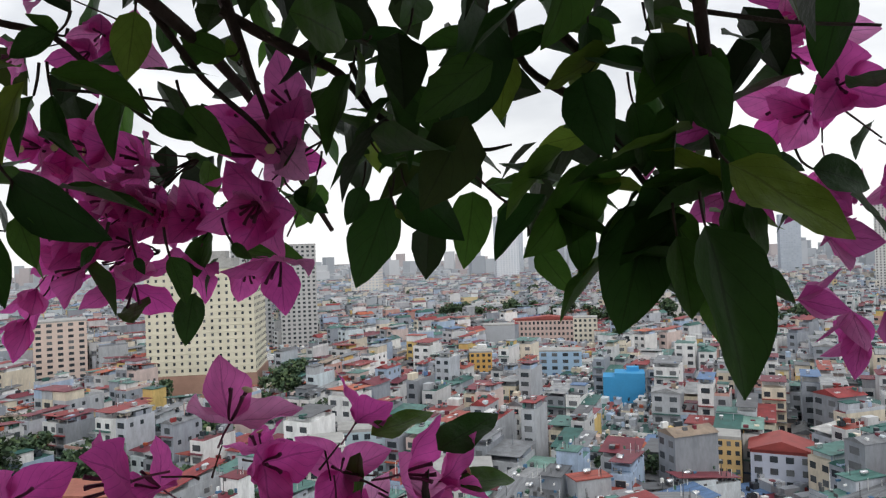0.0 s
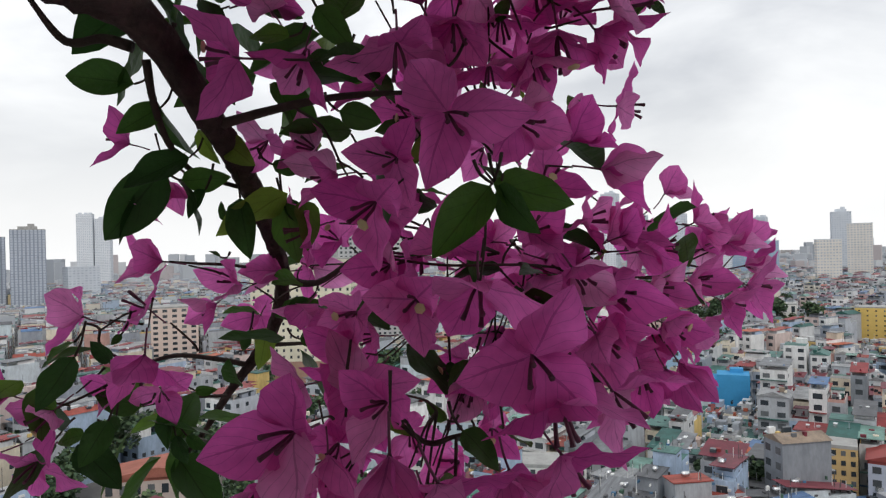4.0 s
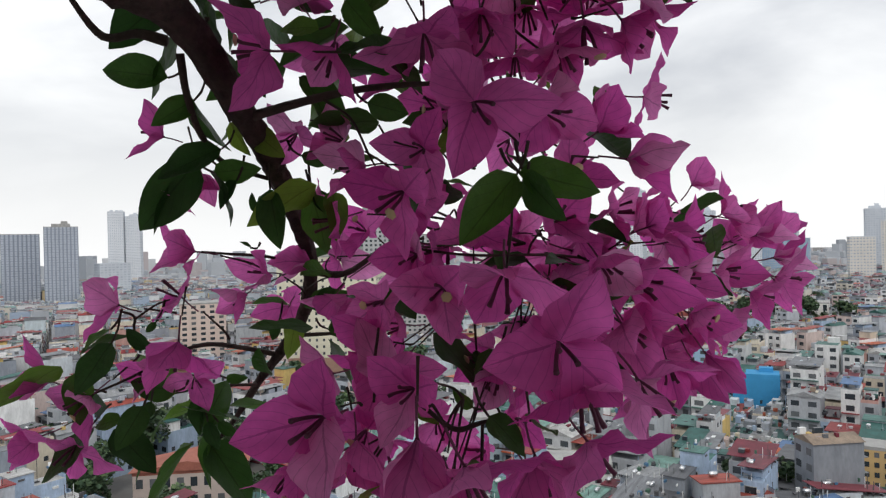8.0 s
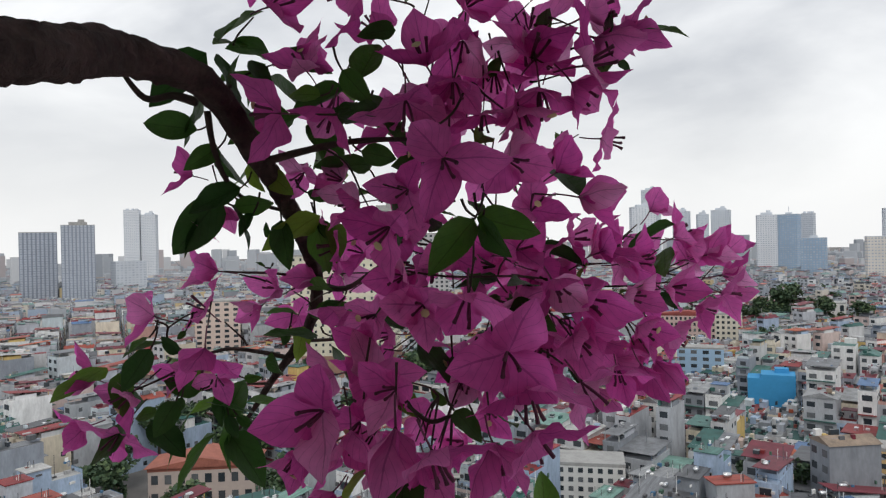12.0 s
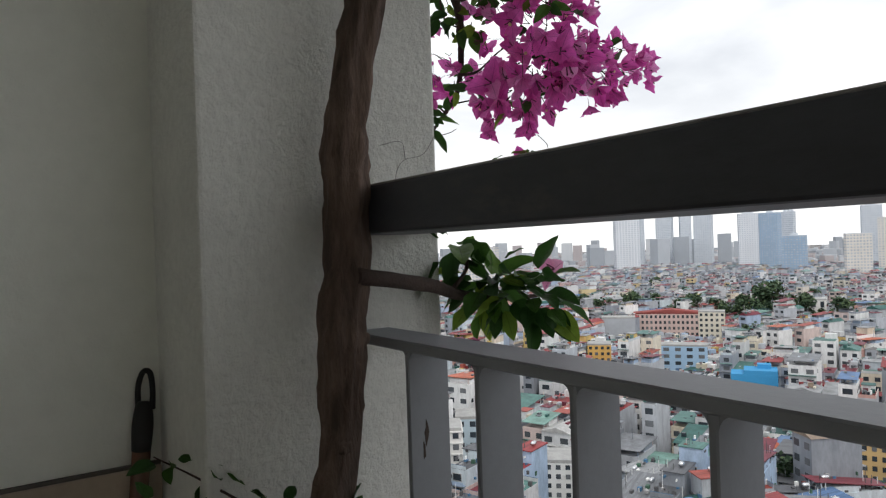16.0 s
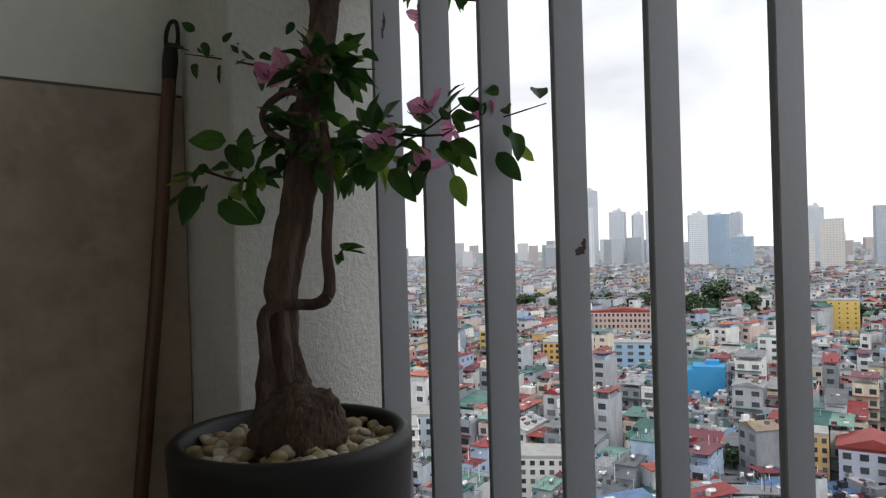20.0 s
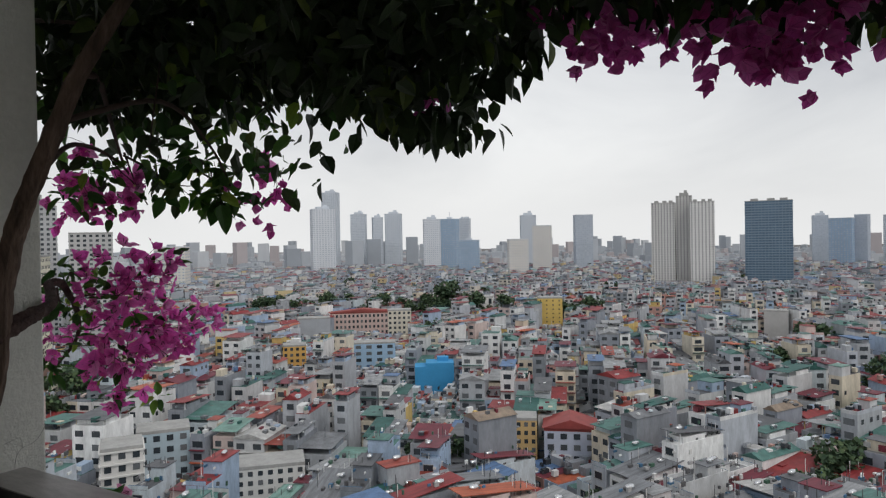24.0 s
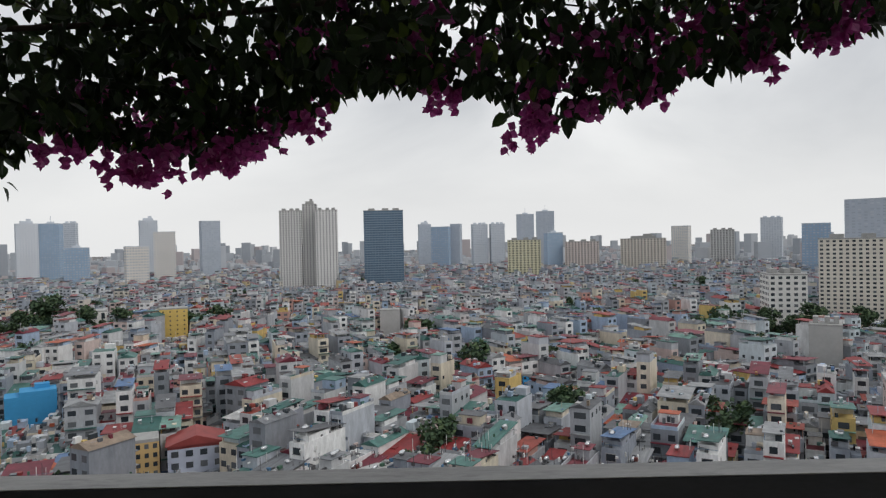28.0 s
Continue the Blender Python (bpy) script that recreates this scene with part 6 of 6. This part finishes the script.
for x, y, z, az, el, size in STEM_LEAVES + STEM_LEAVES_WALL:
    leaf(Vector((x, y, z)), heading(az, el), min(1.25, size * 1.05), frng.uniform(-0.5, 0.5), Vector((0.8, -0.6, 0.3 + frng.uniform(-.3, .3))))
for x, y, z, n, s, size in LOW:
    for k in range(n):
        off = Vector((frng.gauss(0, s), frng.gauss(0, s * 0.8), frng.gauss(0, s * 0.7)))
        off *= min(1.0, 1.5 * s / off.length)
        leaf(Vector((x, y, z)) + off * 0.7, off.normalized() + Vector((0.2, -0.2, -0.30)), size * frng.uniform(0.7, 1.1), frng.uniform(-0.8, 0.8))
for x, y, z in ((0.10, -0.17, 1.000), (0.075, -0.185, 0.985), (0.17, -0.15, 1.015), (0.345, -0.06, 0.900), (0.36, -0.03, 0.875), (0.40, 0.00, 0.885), (0.29, -0.10, 0.855), (0.33, -0.06, 0.815), (0.03, 0.17, 1.17), (0.06, 0.30, 1.28)):
    flower(Vector((x, y, z)), (frng.uniform(-.2, .8), -0.7, frng.uniform(-.4, .6)), 0.95, PALE_BRACTS)

# ---- the canopy that the branches make along the edge, over the railing ----
CANOPY = [(-0.60, 1.99), (-0.30, 1.98), (-0.05, 1.97), (0.30, 1.97), (0.44, 2.04), (0.66, 2.16), (0.99, 2.18), (1.20, 2.34), (1.33, 2.30), (1.55, 2.19), (1.85, 2.27), (2.07, 2.36), (2.25, 2.42), (2.50, 2.40),
          (2.77, 2.30), (3.07, 2.36), (3.56, 2.50), (3.84, 2.61), (4.50, 2.72)]
CANOPY = [(x, z + 0.045 * min(1.0, max(0.0, (x - 1.1) / 0.3))) for x, z in CANOPY]
cxs, czs = zip(*CANOPY)
crng = random.Random(77)
for k in range(26):
    x0 = crng.uniform(0.2, 4.2)
    y0 = crng.uniform(0.25, 0.65)
    zt = float(np.interp(x0, cxs, czs)) + 0.16
    pts = [(x0 - 0.5, y0 * 0.8, zt + 0.42, 0.006)]
    for j in range(1, 5):
        pts.append((x0 - 0.5 + j * crng.uniform(0.12, 0.25), y0 + crng.uniform(-0.08, 0.08), zt + 0.42 - j * crng.uniform(0.02, 0.10), 0.006 - j * 0.0011))
    tube("branch", pts, M["twig"], plant, seg=6, sub=5, rough=0.1, freq=60)
for pts in ([(0.30, 0.18, 2.52, 0.013), (0.8, 0.35, 2.62, 0.011), (1.5, 0.42, 2.66, 0.009), (2.3, 0.42, 2.72, 0.008), (3.2, 0.42, 2.75, 0.006), (4.2, 0.42, 2.85, 0.003)],
            [(0.215, 0.095, 2.31, 0.010), (0.05, 0.25, 2.34, 0.008), (-0.20, 0.45, 2.28, 0.006), (-0.35, 0.60, 2.15, 0.003)],
            [(0.190, 0.06, 2.20, 0.008), (0.22, 0.30, 2.28, 0.006), (0.16, 0.50, 2.20, 0.004), (0.12, 0.62, 2.08, 0.003)],
            [(0.15, 0.03, 2.08, 0.008), (0.02, 0.20, 2.18, 0.006), (-0.12, 0.42, 2.16, 0.004), (-0.18, 0.55, 2.05, 0.002)]):
    tube("branch", pts, M["twig"], plant, seg=8, sub=6, rough=0.12, freq=50)


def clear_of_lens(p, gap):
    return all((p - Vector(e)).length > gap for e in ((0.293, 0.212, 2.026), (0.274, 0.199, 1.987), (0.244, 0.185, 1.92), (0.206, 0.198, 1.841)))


# spots kept free of leaves so that the blooms show from the camera
def clear_of_bloom_view(p, gap):
    return all((p - Vector(e)).length > gap for e in ((-0.22, 0.41, 2.06), (-0.12, 0.36, 2.06), (-0.24, 0.50, 2.10), (-0.28, 0.40, 2.19)))


def canopy_point(x):
    y = crng.triangular(0.10, 0.85, 0.48)
    low = float(np.interp(x, cxs, czs)) + 0.09 * noise.noise(Vector((x * 3.1, y * 3.0, 0.5))) + 0.07 * ((y - 0.47) / 0.38) ** 2
    z = low + 0.02 + 0.80 * crng.random() ** 1.35
    return Vector((x, y, z)), low


# hanging leaves near the corner, one by one
placed = 0
while placed < 150:
    p, low = canopy_point(crng.uniform(-0.55, 0.55))
    if not 2.085 < p.z < 2.42 or not clear_of_lens(p, 0.30) or p.y < 0.25 or not clear_of_bloom_view(p, 0.15):
        continue
    leaf(p, (crng.uniform(-.9, .9), crng.uniform(-.9, .9), crng.uniform(-1.0, 0.15)), crng.uniform(0.8, 1.4), crng.uniform(-1.2, 1.2))
    placed += 1
# the mass of the canopy
lv, lf, luv = blade_arrays(0.058, 0.036, 2, 4, 0.3, -0.15, 0.9)
V, F, U, cnt = [], [], [], 0
for k in range(17500):
    x = crng.uniform(-0.5, 4.4)
    if x > 2.4 and crng.random() < 0.25:
        continue
    p, low = canopy_point(x)
    if p.z > TOP - 0.08 or (p.z > TOP - 0.1 and p.y < 0.2) or (x < 0.0 and p.y < 0.2) or not clear_of_lens(p, 0.33) or not clear_of_bloom_view(p, 0.15):
        continue
    if x < 0.64 and (p.z < low + 0.07 or (p.z < 2.32 and crng.random() < 0.80)):
        continue
    if noise.noise(p * 4.5) > 0.32:
        continue
    d = Vector((crng.uniform(-.8, .8), crng.uniform(-.8, .8), crng.uniform(-1.3, 0.1))).normalized()
    sx = d.cross(Vector((0, 0, 1))).normalized()
    m = np.array(Matrix((sx, d, sx.cross(d))).transposed() @ Matrix.Rotation(crng.uniform(-1.2, 1.2), 3, "Y")) * crng.uniform(0.7, 1.25)
    V.append(lv @ m.T + np.array(p))
    F.extend([tuple(i + cnt for i in g) for g in lf])
    U.append(luv)
    cnt += len(lv)
for k in range(3600):      # denser above the corner
    p = Vector((crng.uniform(-0.45, 0.95), crng.triangular(0.15, 0.8, 0.45), crng.uniform(2.36, 2.95)))
    d = Vector((crng.uniform(-.8, .8), crng.uniform(-.8, .8), crng.uniform(-1.3, 0.1))).normalized()
    sx = d.cross(Vector((0, 0, 1))).normalized()
    m = np.array(Matrix((sx, d, sx.cross(d))).transposed() @ Matrix.Rotation(crng.uniform(-1.2, 1.2), 3, "Y")) * crng.uniform(0.7, 1.25)
    V.append(lv @ m.T + np.array(p))
    F.extend([tuple(i + cnt for i in g) for g in lf])
    U.append(luv)
    cnt += len(lv)
ob = mesh_object("foliage", np.concatenate(V), F, M["leaf_shaded"], plant, False, "dense mass of hanging green leaves, coloured dark as if backlit", np.concatenate(U))
ob["kind"] = "stuff"
# bunches of bracts along its lower edge
bv, bf, buv = blade_arrays(0.032, 0.025, 3, 5, 0.3, 0.08, 1.0)
V, F, U, cnt = [], [], [], 0
BUNCHES = [(1.54, 0.36, 2.16, 8), (1.60, 0.36, 2.15, 8), (1.66, 0.40, 2.20, 6), (1.84, 0.55, 2.25, 12), (1.92, 0.50, 2.30, 9), (1.42, 0.45, 2.30, 8), (1.25, 0.50, 2.38, 6), (0.42, 0.45, 2.06, 6), (0.36, 0.45, 2.02, 6),
           (2.10, 0.50, 2.40, 8), (2.78, 0.52, 2.30, 12), (2.45, 0.50, 2.46, 9), (2.32, 0.50, 2.48, 7), (3.15, 0.50, 2.44, 8), (3.45, 0.45, 2.55, 10), (3.75, 0.45, 2.66, 12), (0.85, 0.55, 2.24, 5),
           (0.16, 0.76, 2.05, 2), (0.16, 0.68, 1.97, 2), (0.1, 0.7, 2.06, 2), (1.29, 0.59, 2.32, 7), (1.15, 0.51, 2.37, 5), (1.36, 0.69, 2.35, 6), (1.47, 0.75, 2.39, 5)]
bunches = [(x, y, z + (0.03 if x > 1.38 else 0.0), n) for x, y, z, n in BUNCHES] + [(crng.uniform(1.3, 4.3), crng.uniform(0.3, 0.65), None, crng.randint(3, 8)) for _ in range(58)]
EDGE_BUNCHES = [(1.82, 2.23, 10), (1.78, 2.21, 6), (1.86, 2.25, 6), (2.08, 2.32, 9), (1.94, 2.27, 5), (1.70, 2.28, 6), (1.62, 2.17, 5), (1.34, 2.25, 6), (1.29, 2.26, 3), (1.45, 2.27, 4),
                (2.77, 2.30, 6), (2.72, 2.27, 5), (2.50, 2.38, 7), (2.46, 2.43, 6), (3.13, 2.40, 7), (2.91, 2.35, 5), (3.24, 2.50, 8), (3.48, 2.48, 8), (3.65, 2.55, 8), (3.72, 2.60, 6), (3.43, 2.55, 6), (2.41, 2.57, 6), (3.22, 2.61, 6)]
bunches += [(x, 0.42, z, n) for x, z, n in EDGE_BUNCHES]
for x, y, z, n in bunches:
    if z is None:
        z = float(np.interp(x, cxs, czs)) + crng.uniform(0.02, 0.20)
    for k in range(n * 3):
        o = Vector((crng.gauss(0, 0.034), crng.gauss(0, 0.034), crng.gauss(0, 0.026)))
        c = Vector((x, y, z + 0.025)) + o * min(1.0, 0.058 / o.length)
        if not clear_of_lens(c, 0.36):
            continue
        ax = Vector((crng.uniform(-1, 1), crng.uniform(-1, 0.6), crng.uniform(-1, 0.3))).normalized()
        T = np.array(toward(ax, crng.uniform(0, 6)))
        for q in range(3):
            m = T @ np.array(Matrix.Rotation(q * 2.094, 4, "Z") @ Matrix.Rotation(radians(90 - crng.uniform(20, 50)), 4, "X"))
            V.append(bv @ m[:3, :3].T + np.array(c))
            F.extend([tuple(i + cnt for i in g) for g in bf])
            U.append(buv)
            cnt += len(bv)
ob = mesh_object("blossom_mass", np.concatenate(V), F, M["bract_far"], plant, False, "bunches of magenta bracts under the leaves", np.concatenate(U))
ob["kind"] = "stuff"

# ---- the broom handle in the corner ----
stick = tagged(empty("broom_handle", pose(-0.212, -0.366, 0.0)), "brown varnished wooden broom handle with a black hanging loop", "broom handle")
tube("stick", [(0.0, 0.0, 0.0, 0.0135), (-0.003, 0.035, 0.33, 0.0135), (-0.006, 0.070, 0.66, 0.0135), (-0.008, 0.105, 1.060, 0.013)], M["stick"], stick, seg=14, sub=4)
tube("cap", [(-0.008, 0.103, 1.040, 0.0135), (-0.008, 0.106, 1.075, 0.0150), (-0.008, 0.108, 1.10, 0.0125), (-0.008, 0.109, 1.11, 0.008)], M["cap"], stick, seg=14, sub=4, label="black plastic end cap")
tube("loop", [(-0.019, 0.103, 1.10, 0.0045), (-0.021, 0.104, 1.13, 0.0042), (-0.014, 0.110, 1.152, 0.0042), (-0.002, 0.117, 1.152, 0.0042), (0.003, 0.119, 1.13, 0.0042), (0.002, 0.118, 1.10, 0.0045)], M["cap"], stick, seg=8, sub=6, label="black plastic hanging loop")
